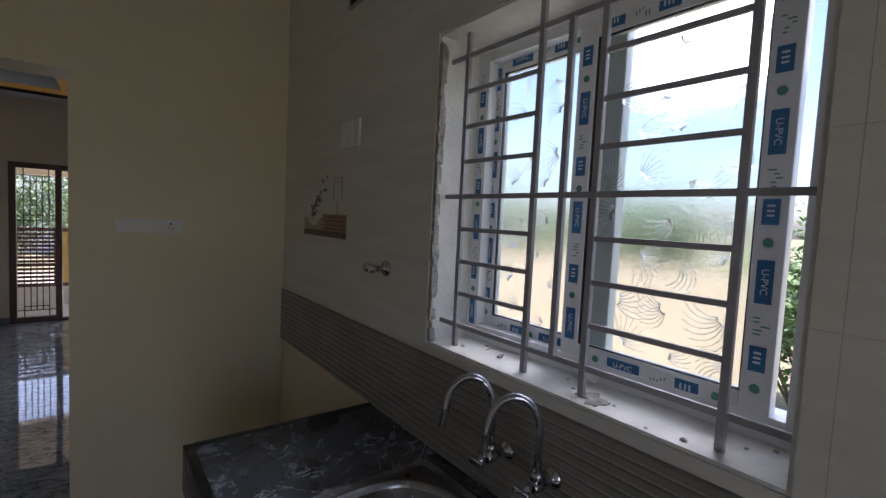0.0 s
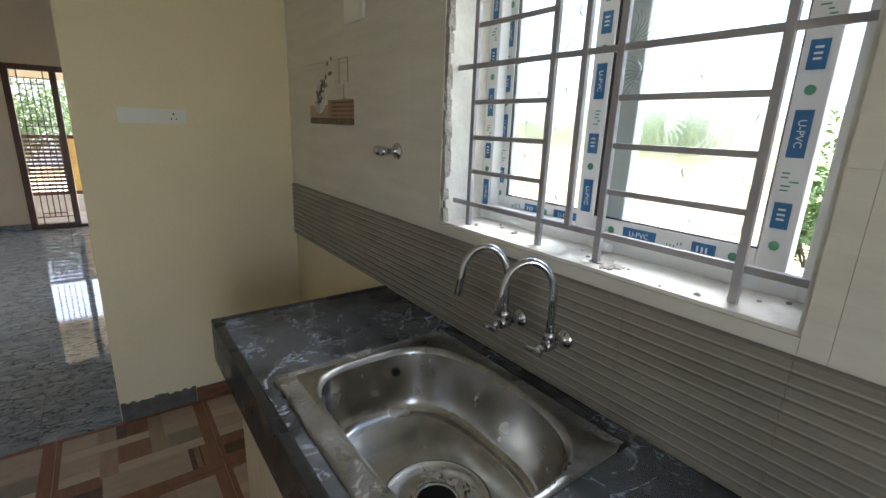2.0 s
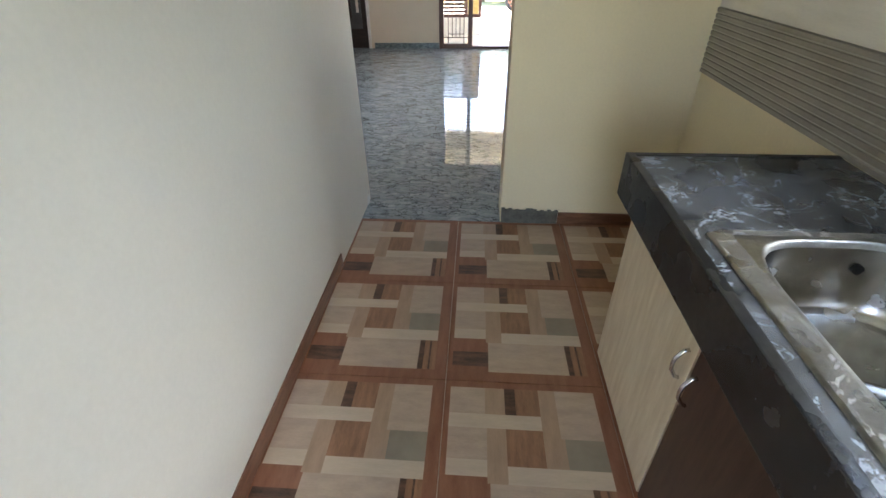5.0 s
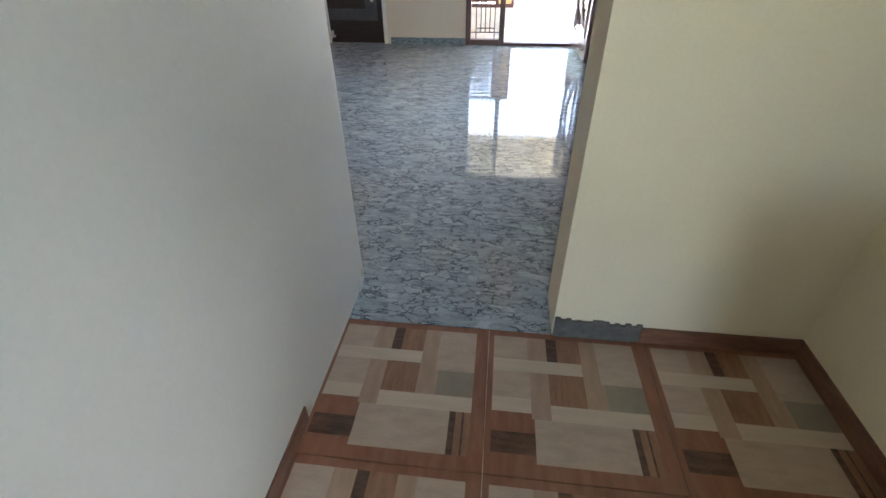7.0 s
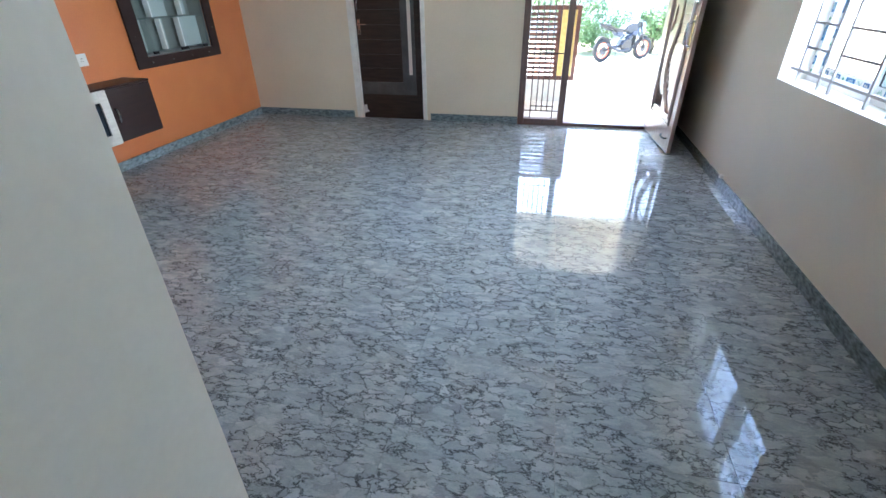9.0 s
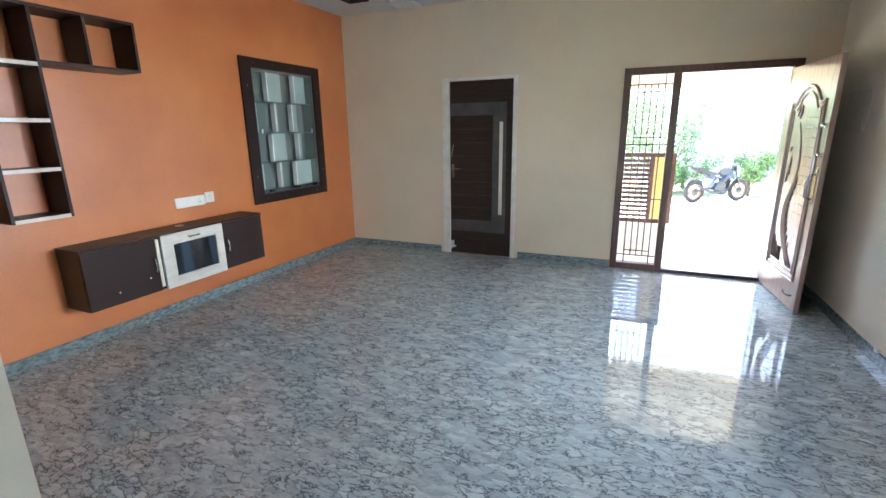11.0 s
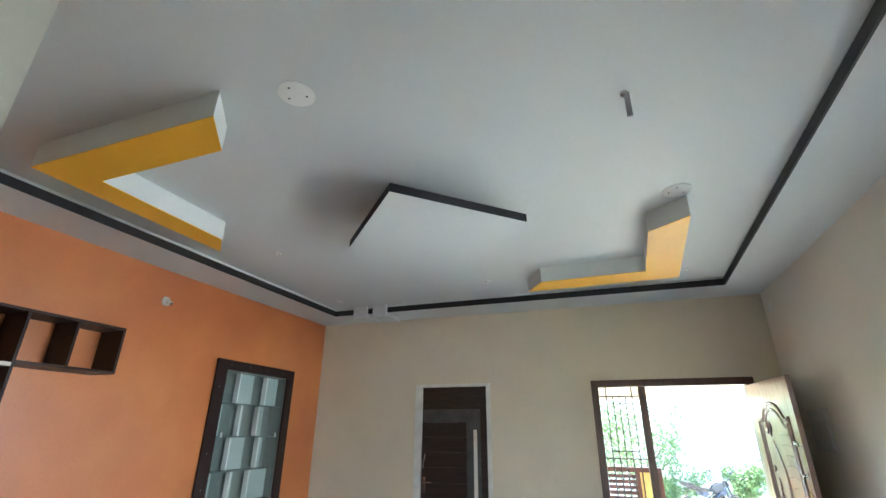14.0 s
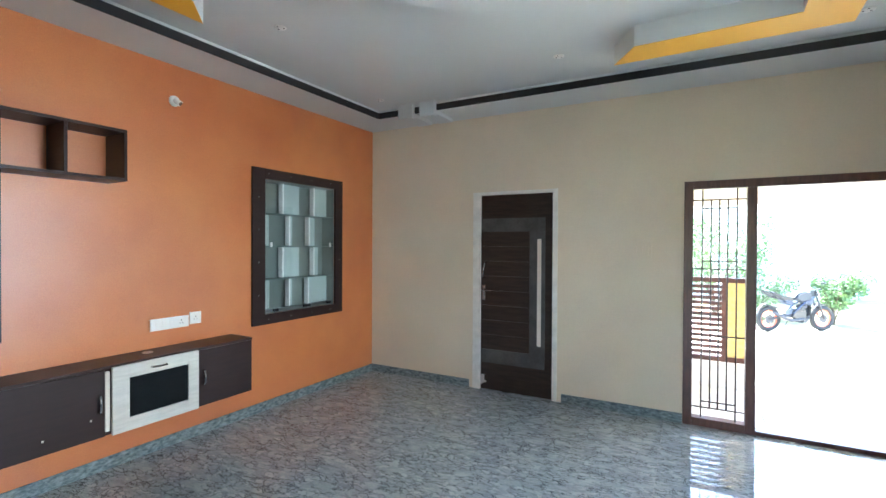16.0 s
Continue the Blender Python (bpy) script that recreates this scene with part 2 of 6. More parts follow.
def granite_floor():
    """Polished blue-grey printed tile with pale flakes between dark wandering veins."""
    m = bpy.data.materials.new("polished_blue_grey_floor_tile")
    m.use_nodes = True
    n, l = m.node_tree.nodes, m.node_tree.links
    b = n["Principled BSDF"]
    geo, info = n.new("ShaderNodeNewGeometry"), n.new("ShaderNodeObjectInfo")
    off = n.new("ShaderNodeVectorMath")
    off.operation = "ADD"
    sc = n.new("ShaderNodeVectorMath")
    sc.operation = "SCALE"
    comb = n.new("ShaderNodeCombineXYZ")
    l.new(info.outputs["Random"], comb.inputs[2])
    l.new(comb.outputs[0], sc.inputs[0])
    sc.inputs["Scale"].default_value = 40
    l.new(geo.outputs["Position"], off.inputs[0])
    l.new(sc.outputs[0], off.inputs[1])
    mp = n.new("ShaderNodeMapping")
    mp.inputs["Scale"].default_value = (0.52, 1.0, 1.0)
    mp.inputs["Rotation"].default_value = (0, 0, radians(8))
    l.new(off.outputs[0], mp.inputs["Vector"])
    warp = n.new("ShaderNodeTexNoise")
    warp.inputs["Scale"].default_value, warp.inputs["Detail"].default_value, warp.inputs["Roughness"].default_value = 12, 8, 0.72
    l.new(mp.outputs[0], warp.inputs["Vector"])
    mixv = n.new("ShaderNodeVectorMath")
    mixv.operation = "MULTIPLY_ADD"
    mixv.inputs[1].default_value = (0.15, 0.13, 0.15)
    l.new(warp.outputs["Color"], mixv.inputs[0])
    l.new(mp.outputs[0], mixv.inputs[2])
    def voronoi(feature, scale):
        v = n.new("ShaderNodeTexVoronoi")
        v.feature = feature
        v.inputs["Scale"].default_value = scale
        l.new(mixv.outputs[0], v.inputs["Vector"])
        return v

    def ramp(source, *stops):
        r = n.new("ShaderNodeValToRGB")
        e = r.color_ramp.elements
        e[0].position, e[0].color = stops[0][0], (*stops[0][1], 1)
        e[1].position, e[1].color = stops[-1][0], (*stops[-1][1], 1)
        for p, c in stops[1:-1]:
            e.new(p).color = (*c, 1)
        l.new(source, r.inputs["Fac"])
        return r

    def mixed(kind, fac, a, c):
        x = n.new("ShaderNodeMix")
        x.data_type, x.blend_type = "RGBA", kind
        if isinstance(fac, float):
            x.inputs[0].default_value = fac
        else:
            l.new(fac, x.inputs[0])
        l.new(a, x.inputs[6])
        l.new(c, x.inputs[7])
        return x.outputs[2]

    cells, edges = voronoi("F1", 25), voronoi("DISTANCE_TO_EDGE", 25)
    sep = n.new("ShaderNodeSeparateColor")
    l.new(cells.outputs["Color"], sep.inputs[0])
    flake = ramp(sep.outputs[0], (0.0, (0.28, 0.32, 0.345)), (0.4, (0.36, 0.405, 0.43)), (0.8, (0.43, 0.475, 0.50)), (1.0, (0.52, 0.56, 0.58)))
    cloud = n.new("ShaderNodeTexNoise")
    cloud.inputs["Scale"].default_value, cloud.inputs["Detail"].default_value, cloud.inputs["Roughness"].default_value = 26, 10, 0.8
    l.new(mixv.outputs[0], cloud.inputs["Vector"])
    grain = ramp(cloud.outputs["Fac"], (0.34, (0.11, 0.13, 0.15)), (0.5, (0.36, 0.405, 0.435)), (0.66, (0.68, 0.715, 0.735)))
    body = mixed("MIX", 0.40, flake.outputs["Color"], grain.outputs["Color"])
    patch = n.new("ShaderNodeTexNoise")
    patch.inputs["Scale"].default_value, patch.inputs["Detail"].default_value = 13, 4
    l.new(mp.outputs[0], patch.inputs["Vector"])
    near = ramp(edges.outputs["Distance"], (0.0, (1, 1, 1)), (0.03, (0.85, 0.85, 0.85)), (0.065, (0, 0, 0)))
    some = ramp(patch.outputs["Fac"], (0.41, (0.12, 0.12, 0.12)), (0.50, (1, 1, 1)))
    crack = mixed("MULTIPLY", 1.0, near.outputs["Color"], some.outputs["Color"])
    dark = n.new("ShaderNodeRGB")
    dark.outputs[0].default_value = (0.032, 0.040, 0.046, 1)
    l.new(mixed("MIX", crack, body, dark.outputs[0]), b.inputs["Base Color"])
    b.inputs["Roughness"].default_value = 0.035
    b.inputs["Specular IOR Level"].default_value = 0.5
    wav = n.new("ShaderNodeTexNoise")
    wav.inputs["Scale"].default_value = 5
    bp = n.new("ShaderNodeBump")
    bp.inputs["Strength"].default_value, bp.inputs["Distance"].default_value = 0.02, 0.003
    l.new(geo.outputs["Position"], wav.inputs["Vector"])
    l.new(wav.outputs["Fac"], bp.inputs["Height"])
    l.new(bp.outputs["Normal"], b.inputs["Normal"])
    return m


FLOORTILE = granite_floor()
JOINT = mat("pale_tile_joint", (0.42, 0.42, 0.42), 0.8, var=0.2, scale=20)
KJOINT = mat("cream_tile_joint", (0.55, 0.45, 0.36), 0.8, var=0.2, scale=20)


# ---- geometry helpers ----
def box(bm, x0, x1, y0, y1, z0, z1, bevel=0.0, slot=0):
    r = bmesh.ops.create_cube(bm, size=1)
    vs = r["verts"]
    bmesh.ops.scale(bm, vec=(abs(x1 - x0), abs(y1 - y0), abs(z1 - z0)), verts=vs)
    bmesh.ops.translate(bm, vec=((x0 + x1) / 2, (y0 + y1) / 2, (z0 + z1) / 2), verts=vs)
    fs = {f for v in vs for f in v.link_faces}
    for f in fs:
        f.material_index = slot
    if bevel:
        es = {e for v in vs for e in v.link_edges}
        bmesh.ops.bevel(bm, geom=list(es), offset=bevel, segments=2, profile=0.7, affect="EDGES")
    return vs


def tube(bm, pts, r, seg=10, r_end=None):
    """A round bar along points."""
    pts = [Vector(p) for p in pts]
    rings = []
    side = None
    for i, p in enumerate(pts):
        d = (pts[min(i + 1, len(pts) - 1)] - pts[max(i - 1, 0)]).normalized()
        if side is None:
            side = d.cross(Vector((0, 0, 1)) if abs(d.z) < 0.9 else Vector((1, 0, 0))).normalized()
        else:
            side = (side - d * side.dot(d)).normalized()
        up = d.cross(side)
        rr = r if r_end is None else r + (r_end - r) * i / (len(pts) - 1)
        rings.append([bm.verts.new(p + side * math.cos(a) * rr + up * math.sin(a) * rr) for a in [2 * math.pi * k / seg for k in range(seg)]])
    for a, b in zip(rings, rings[1:]):
        for k in range(seg):
            f = bm.faces.new((a[k], a[(k + 1) % seg], b[(k + 1) % seg], b[k]))
            f.smooth = True
    bm.faces.new(rings[0][::-1])
    bm.faces.new(rings[-1])


def lathe(bm, profile, center=(0, 0, 0), axis="z", seg=20):
    """Turns (radius, height) pairs about an axis."""
    c = Vector(center)
    rings = []
    for r, h in profile:
        ring = []
        for k in range(seg):
            a = 2 * math.pi * k / seg
            u, v = r * math.cos(a), r * math.sin(a)
            p = {"z": (u, v, h), "x": (h, u, v), "y": (v, h, u)}[axis]
            ring.append(bm.verts.new(c + Vector(p)))
        rings.append(ring)
    for a, b in zip(rings, rings[1:]):
        for k in range(seg):
            f = bm.faces.new((a[k], a[(k + 1) % seg], b[(k + 1) % seg], b[k]))
            f.smooth = True
    bm.faces.new(rings[0][::-1])
    bm.faces.new(rings[-1])


def prism(bm, outline, z0, z1):
    """An upright block over an outline of (x, y) corners."""
    lo = [bm.verts.new((x, y, z0)) for x, y in outline]
    hi = [bm.verts.new((x, y, z1)) for x, y in outline]
    n = len(lo)
    for k in range(n):
        bm.faces.new((lo[k], lo[(k + 1) % n], hi[(k + 1) % n], hi[k]))
    bm.faces.new(lo[::-1])
    bm.faces.new(hi)
    bmesh.ops.recalc_face_normals(bm, faces=bm.faces[:])


def mesh(name, bm, *materials):
    bmesh.ops.recalc_face_normals(bm, faces=bm.faces[:])
    me = bpy.data.meshes.new(name)
    bm.to_mesh(me)
    bm.free()
    for m in materials:
        me.materials.append(m)
    return me


def part(name, bm, material, parent, label=""):
    """One mesh object under a thing or under a part."""
    ms = material if isinstance(material, (list, tuple)) else (material,)
    ob = new(name, mesh(name, bm, *ms))
    ob.parent = parent
    return tagged(ob, label)


def bpart(name, parent, material, x0, x1, y0, y1, z0, z1, bevel=0.0, label=""):
    bm = bmesh.new()
    box(bm, x0, x1, y0, y1, z0, z1, bevel)
    return part(name, bm, material, parent, label)


def thing(name, at, label, category, group="", turn=0.0):
    ob = new(name)
    ob.empty_display_size = 0.1
    ob.matrix_world = pose(*at, 0, 0, turn)
    return tagged(ob, label, category, group)


def structure(name, material, boxes, label="", category="", bevel=0.0):
    bm = bmesh.new()
    for b in boxes:
        box(bm, *b, bevel=bevel)
    ms = material if isinstance(material, (list, tuple)) else (material,)
    return tagged(new(name, mesh(name, bm, *ms)), label, category, kind="structure")


# ---- the shell: metres, kitchen at low y, hall at high y ----
XR, XL, YF, YN = 1.2, -3.92, 8.14, 2.96      # east wall, orange wall, entrance wall, hall's near wall
KX, KY = -0.632, 2.725                       # kitchen's west wall, partition
OPEN_X, OPEN_Z = 0.243, 2.2                 # passage's edge and lintel
RIM, TRAY = 2.915, 3.0
TOP = 3.2
KWIN = (0.325, 1.31, 1.225, 2.21)           # y0, y1, z0, z1
LWIN = (4.67, 6.10, 0.89, 2.12)
BACK = -1.6
KT, KTX, KTY = 0.625, -0.016, 2.722           # kitchen tiles: pitch and a joint's place


def pierced(fixed, lo, hi, z1, holes, along):
    """Boxes of a wall between lo and hi that leave the holes (a0, a1, b0, b1) free."""
    out, a = [], lo
    f0, f1 = fixed
    cuts = []
    for a0, a1, b0, b1 in sorted(holes):
        cuts.append((a, a0, 0, z1))
        if b0 > 0:
            cuts.append((a0, a1, 0, b0))
        cuts.append((a0, a1, b1, z1))
        a = a1
    cuts.append((a, hi, 0, z1))
    for c0, c1, z0, zz in cuts:
        out.append((f0, f1, c0, c1, z0, zz) if along == "y" else (c0, c1, f0, f1, z0, zz))
    return out


structure("wall_east", IVORY, pierced((XR, XR + 0.23), BACK, YF + 0.23, TOP, [KWIN, LWIN], "y"), "ivory painted outer wall with two window openings", "wall")
structure("wall_kitchen_west", OFFWHITE, [(KX - 0.2, KX, BACK, YN + 0.028, 0, TOP)], "smooth off-white kitchen wall beside the passage", "wall")
structure("wall_kitchen_partition", KITCHEN, [(OPEN_X, XR, KY, YN, 0, TOP), (KX, OPEN_X, KY, YN, OPEN_Z, TOP)], "pale yellow partition wall with a passage to the hall", "wall")
# the doorway here is assumed and never in view; it lets fill light in
structure("wall_kitchen_south", KITCHEN, pierced((BACK - 0.2, BACK), KX - 0.2, XR + 0.23, TOP, [(-0.38, 0.48, 0, 2.08)], "x"), "plain yellow kitchen wall with an added, unseen doorway for fill light", "wall")
structure("wall_hall_near", CREAM, [(XL - 0.2, KX - 0.2, YN - 0.2, YN, 0, TOP)], "cream hall wall next to the passage", "wall")
D1 = (-2.515, -1.665, 0, 2.10)
ENT = (-0.545, 0.955, 0, 2.105)
structure("wall_entrance", CREAM, pierced((YF, YF + 0.23), XL - 0.2, XR, TOP, [D1, ENT], "x"), "cream hall wall with the room door and the main entrance", "wall")
NI = (6.565, 7.475, 0.895, 2.15)
SKEW = -1.72                                 # the feature wall is not square to the entrance wall
LEAN_WEST = Matrix.Translation((XL, YF, 0)) @ pose(0, 0, 0, 0, 0, SKEW) @ Matrix.Translation((-XL, -YF, 0))
structure("wall_orange", ORANGE, pierced((XL - 0.3, XL), YN - 0.1, YF, TOP, [NI], "y"), "bright orange textured feature wall with a display niche", "wall").matrix_world = LEAN_WEST


def on_west(y, z):
    """A place on the feature wall's face."""
    return XL + math.tan(radians(SKEW)) * (YF - y), y, z
structure("wall_room_behind_door", CREAM, [(-3.0, -1.2, YF + 0.6, YF + 0.7, 0, TOP)], "plain wall behind the closed room door", "wall")

structure("wall_kitchen_east_paint", KITCHEN, [(XR - 0.003, XR, BACK, KY, 0, 0.900)], "pale yellow paint below the border tiles", "wall")
structure("floor_slab", JOINT, [(XL - 0.2, XR, KTY, YF + 0.1, -0.2, -0.008)], "pale joint bed under the hall tiles", "floor")
structure("kitchen_slab", KJOINT, [(KX, XR, BACK, KTY, -0.2, -0.006)], "cream joint bed under the kitchen tiles", "floor")

RIM_FAR, RIM_NEAR = 7.695, 3.62
RIM_W, RIM_E = (-3.495, -3.61), (0.805, 0.634)    # inner edges of the rim at the far and near end
bm = bmesh.new()
box(bm, XL - 0.2, XR, YN, YF + 0.1, TRAY, TRAY + 0.15)
box(bm, XL - 0.2, XR, RIM_FAR, YF, RIM, TRAY)
box(bm, XL - 0.2, XR, YN, RIM_NEAR, RIM, TRAY)
for outline in ([(XL - 0.2, RIM_NEAR), (RIM_W[1], RIM_NEAR), (RIM_W[0], RIM_FAR), (XL - 0.2, RIM_FAR)],
                [(RIM_E[1], RIM_NEAR), (XR, RIM_NEAR), (XR, RIM_FAR), (RIM_E[0], RIM_FAR)]):
    prism(bm, outline, RIM, TRAY)
tagged(new("ceiling", mesh("ceiling", bm, WHITE)), "white recessed tray ceiling with a dropped rim", "ceiling", kind="structure")
structure("kitchen_ceiling", WHITE, [(KX, XR, BACK, KY, 2.95, 3.1)], "plain white kitchen ceiling", "ceiling")
structure("roof_slab", PLASTER, [(XL - 0.5, XR + 0.6, BACK - 0.4, YF + 0.3, TOP, TOP + 0.15)], "flat concrete roof slab", "roof")
bm = bmesh.new()
for outline in ([(RIM_W[1] + 0.0001, RIM_NEAR), (RIM_W[1] + 0.012, RIM_NEAR), (RIM_W[0] + 0.012, RIM_FAR - 0.0001), (RIM_W[0] + 0.0001, RIM_FAR - 0.0001)],
                [(RIM_E[1] - 0.012, RIM_NEAR), (RIM_E[1] - 0.0001, RIM_NEAR), (RIM_E[0] - 0.0001, RIM_FAR - 0.0001), (RIM_E[0] - 0.012, RIM_FAR - 0.0001)]):
    prism(bm, outline, RIM - 0.002, RIM + 0.060)
box(bm, RIM_W[0] + 0.012, RIM_E[0] - 0.012, RIM_FAR - 0.012, RIM_FAR - 0.0001, RIM - 0.002, RIM + 0.060)
tagged(new("trim_black", mesh("trim_black", bm, BLACK)), "black painted line round the ceiling recess", "trim", kind="structure")


# ---- ceiling pieces ----
def ceiling_ell(name, out, label):
    """An L-shaped dropped soffit with mitred ends: white sides, yellow underside."""
    t = thing(name, (*out[0], 2.857), label, "ceiling decoration", "ceiling soffits")
    loc = [(x - out[0][0], y - out[0][1]) for x, y in out]
    bm = bmesh.new()
    prism(bm, loc, 0.004, TRAY - 2.857)
    part("body", bm, WHITE, t)
    bm = bmesh.new()
    prism(bm, loc, 0.0, 0.004)
    part("underside", bm, YELLOW, t, "yellow painted underside")


ceiling_ell("ceiling_soffit", [(-3.10, 4.095), (-1.865, 4.08), (-2.03, 4.30), (-2.89, 4.32), (-2.88, 5.19), (-3.065, 5.37)], "white L-shaped dropped soffit with a yellow underside")
ceiling_ell("ceiling_soffit", [(0.325, 7.12), (-0.997, 7.165), (-0.837, 6.90), (0.042, 6.86), (0.008, 6.003), (0.245, 5.81)], "white L-shaped dropped soffit with a yellow underside")

panel = thing("ceiling_panel", (-1.37, 5.49, 2.807), "square white hanging ceiling panel with black edges", "ceiling panel", turn=44)
half = 0.452
bm = bmesh.new()
box(bm, -half, half, -half, half, 0.002, 0.056)
part("edge", bm, BLACK, panel, "black painted edge")
bpart("face", panel, WHITE, -half + 0.001, half - 0.001, -half + 0.001, half - 0.001, 0, 0.002)
bpart("spacer", panel, WHITE, -half + 0.27, half - 0.27, -half + 0.27, half - 0.27, 0.056, TRAY - 2.807)

for x in (-3.115, -2.855):
    t = thing("ceiling_bracket", (x, 7.69, RIM), "white plaster bracket lapping over the ceiling rim", "ceiling decoration", "ceiling brackets")
    bpart("upright", t, WHITE, -0.085, 0.085, -0.06, -0.003, -0.06, TRAY - RIM, 0.003)
    bpart("foot", t, WHITE, -0.085, 0.085, -0.003, 0.36, -0.035, -0.002, 0.003)


def ceiling_rose(x, y, r):
    t = thing("ceiling_rose", (x, y, TRAY), "round white ceiling cover plate with screws", "cover plate", "ceiling cover plates")
    bm = bmesh.new()
    lathe(bm, [(r, 0), (r, -0.002), (r * 0.95, -0.004), (0.002, -0.0045)])
    part("plate", bm, PLASTIC, t)
    for a in (0.6, 2.9, 4.6):
        bm = bmesh.new()
        lathe(bm, [(0.005, -0.003), (0.005, -0.0062), (0.001, -0.0065)], (r * 0.55 * math.cos(a), r * 0.55 * math.sin(a), 0), seg=8)
        part("screw", bm, SOCKETDARK, t)


ceiling_rose(-1.55, 4.21, 0.085)
ceiling_rose(0.18, 5.72, 0.085)
for x, y in ((-2.93, 5.83), (-1.40, 7.16), (0.44, 7.35), (-3.25, 7.38)):
    ceiling_rose(x, y, 0.04)
hook = thing("fan_hook", (-0.14, 4.68, TRAY), "bent steel fan hook hanging from the ceiling", "hook")
bm = bmesh.new()
box(bm, -0.012, 0.012, -0.004, 0.004, -0.13, 0, 0.002)
part("strap", bm, GRILLE, hook)
bm = bmesh.new()
lathe(bm, [(0.018, 0), (0.018, -0.012), (0.004, -0.02)], (-0.01, 0.0, 0), seg=12)
part("bolt", bm, CHROME, hook)


# ---- windows ----
def sash(parent, x, y0, y1, z0, z1, pane_mat, st=0.054, th=0.034):
    """A sliding frame with its pane."""
    bm = bmesh.new()
    box(bm, x, x + th, y0, y0 + st, z0, z1, 0.004)
    box(bm, x, x + th, y1 - st, y1, z0, z1, 0.004)
    box(bm, x, x + th, y0 + st, y1 - st, z0, z0 + st, 0.004)
    box(bm, x, x + th, y0 + st, y1 - st, z1 - st, z1, 0.004)
    f = part("sash", bm, UPVC, parent, "white uPVC sliding sash in printed film")
    bm = bmesh.new()
    box(bm, x + 0.004, x + 0.012, y0 + st - 0.002, y0 + st + 0.003, z0 + st, z1 - st)
    box(bm, x + 0.004, x + 0.012, y1 - st - 0.003, y1 - st + 0.002, z0 + st, z1 - st)
    box(bm, x + 0.004, x + 0.012, y0 + st, y1 - st, z0 + st - 0.002, z0 + st + 0.003)
    box(bm, x + 0.004, x + 0.012, y0 + st, y1 - st, z1 - st - 0.003, z1 - st + 0.002)
    part("gasket", bm, BLACK, f, "black rubber gasket")
    bm = bmesh.new()
    box(bm, x + th / 2 - 0.0025, x + th / 2 + 0.0025, y0 + st, y1 - st, z0 + st, z1 - st)
    p = part("pane", bm, pane_mat, f, "obscure textured pane")
    p.visible_shadow = False
    if pane_mat is FROSTED:
        rnd = random.Random(int(y0 * 1000))
        verts = bmesh.new()
        yy, zz = y0 + st + 0.03, z0 + st + 0.03
        while zz < z1 - st - 0.05:
            yy = y0 + st + rnd.uniform(0.02, 0.06)
            while yy < y1 - st - 0.03:
                a = rnd.uniform(0, 6.28)
                bend = rnd.uniform(-0.7, 0.7)
                ln = rnd.uniform(0.05, 0.10)
                for j in range(rnd.randint(5, 9)):
                    pts = []
                    for q in range(6):
                        u = 0.18 + 0.82 * q / 5
                        aa = a + bend * u * u + j * 0.24
                        pts.append((x + th / 2 - 0.0028, min(max(yy + math.cos(aa) * ln * u, y0 + st + 0.006), y1 - st - 0.006), min(max(zz + math.sin(aa) * ln * u, z0 + st + 0.006), z1 - st - 0.006)))
                    if (Vector(pts[0]) - Vector(pts[-1])).length > 0.02:
                        tube(verts, pts, 0.0020, 5, 0.0008)
                yy += rnd.uniform(0.10, 0.15)
            zz += rnd.uniform(0.09, 0.12)
        fr_ob = part("embossed_frond", verts, FROND, f, "embossed feathery fronds in the glass")
        tagged(fr_ob, kind="stuff")
        fr_ob.visible_shadow = False
    return f


def text_mesh(body, size, m, parent, at, rot, name="lettering"):
    """Raised lettering in the built-in font, as a mesh."""
    cu = bpy.data.curves.new("letters", "FONT")
    cu.body, cu.size, cu.extrude, cu.align_x, cu.align_y = body, size, 0.0003, "CENTER", "CENTER"
    tmp = bpy.data.objects.new("letters", cu)
    scene.collection.objects.link(tmp)
    bpy.context.view_layer.update()
    me = bpy.data.meshes.new_from_object(tmp.evaluated_get(bpy.context.evaluated_depsgraph_get()))
    bpy.data.objects.remove(tmp)
    bpy.data.curves.remove(cu)
    me.materials.clear()
    me.materials.append(m)
    me.transform(Matrix.Translation(at) @ Euler([radians(a) for a in rot]).to_matrix().to_4x4())
    ob = new(name, me)
    ob.parent = parent
    return ob


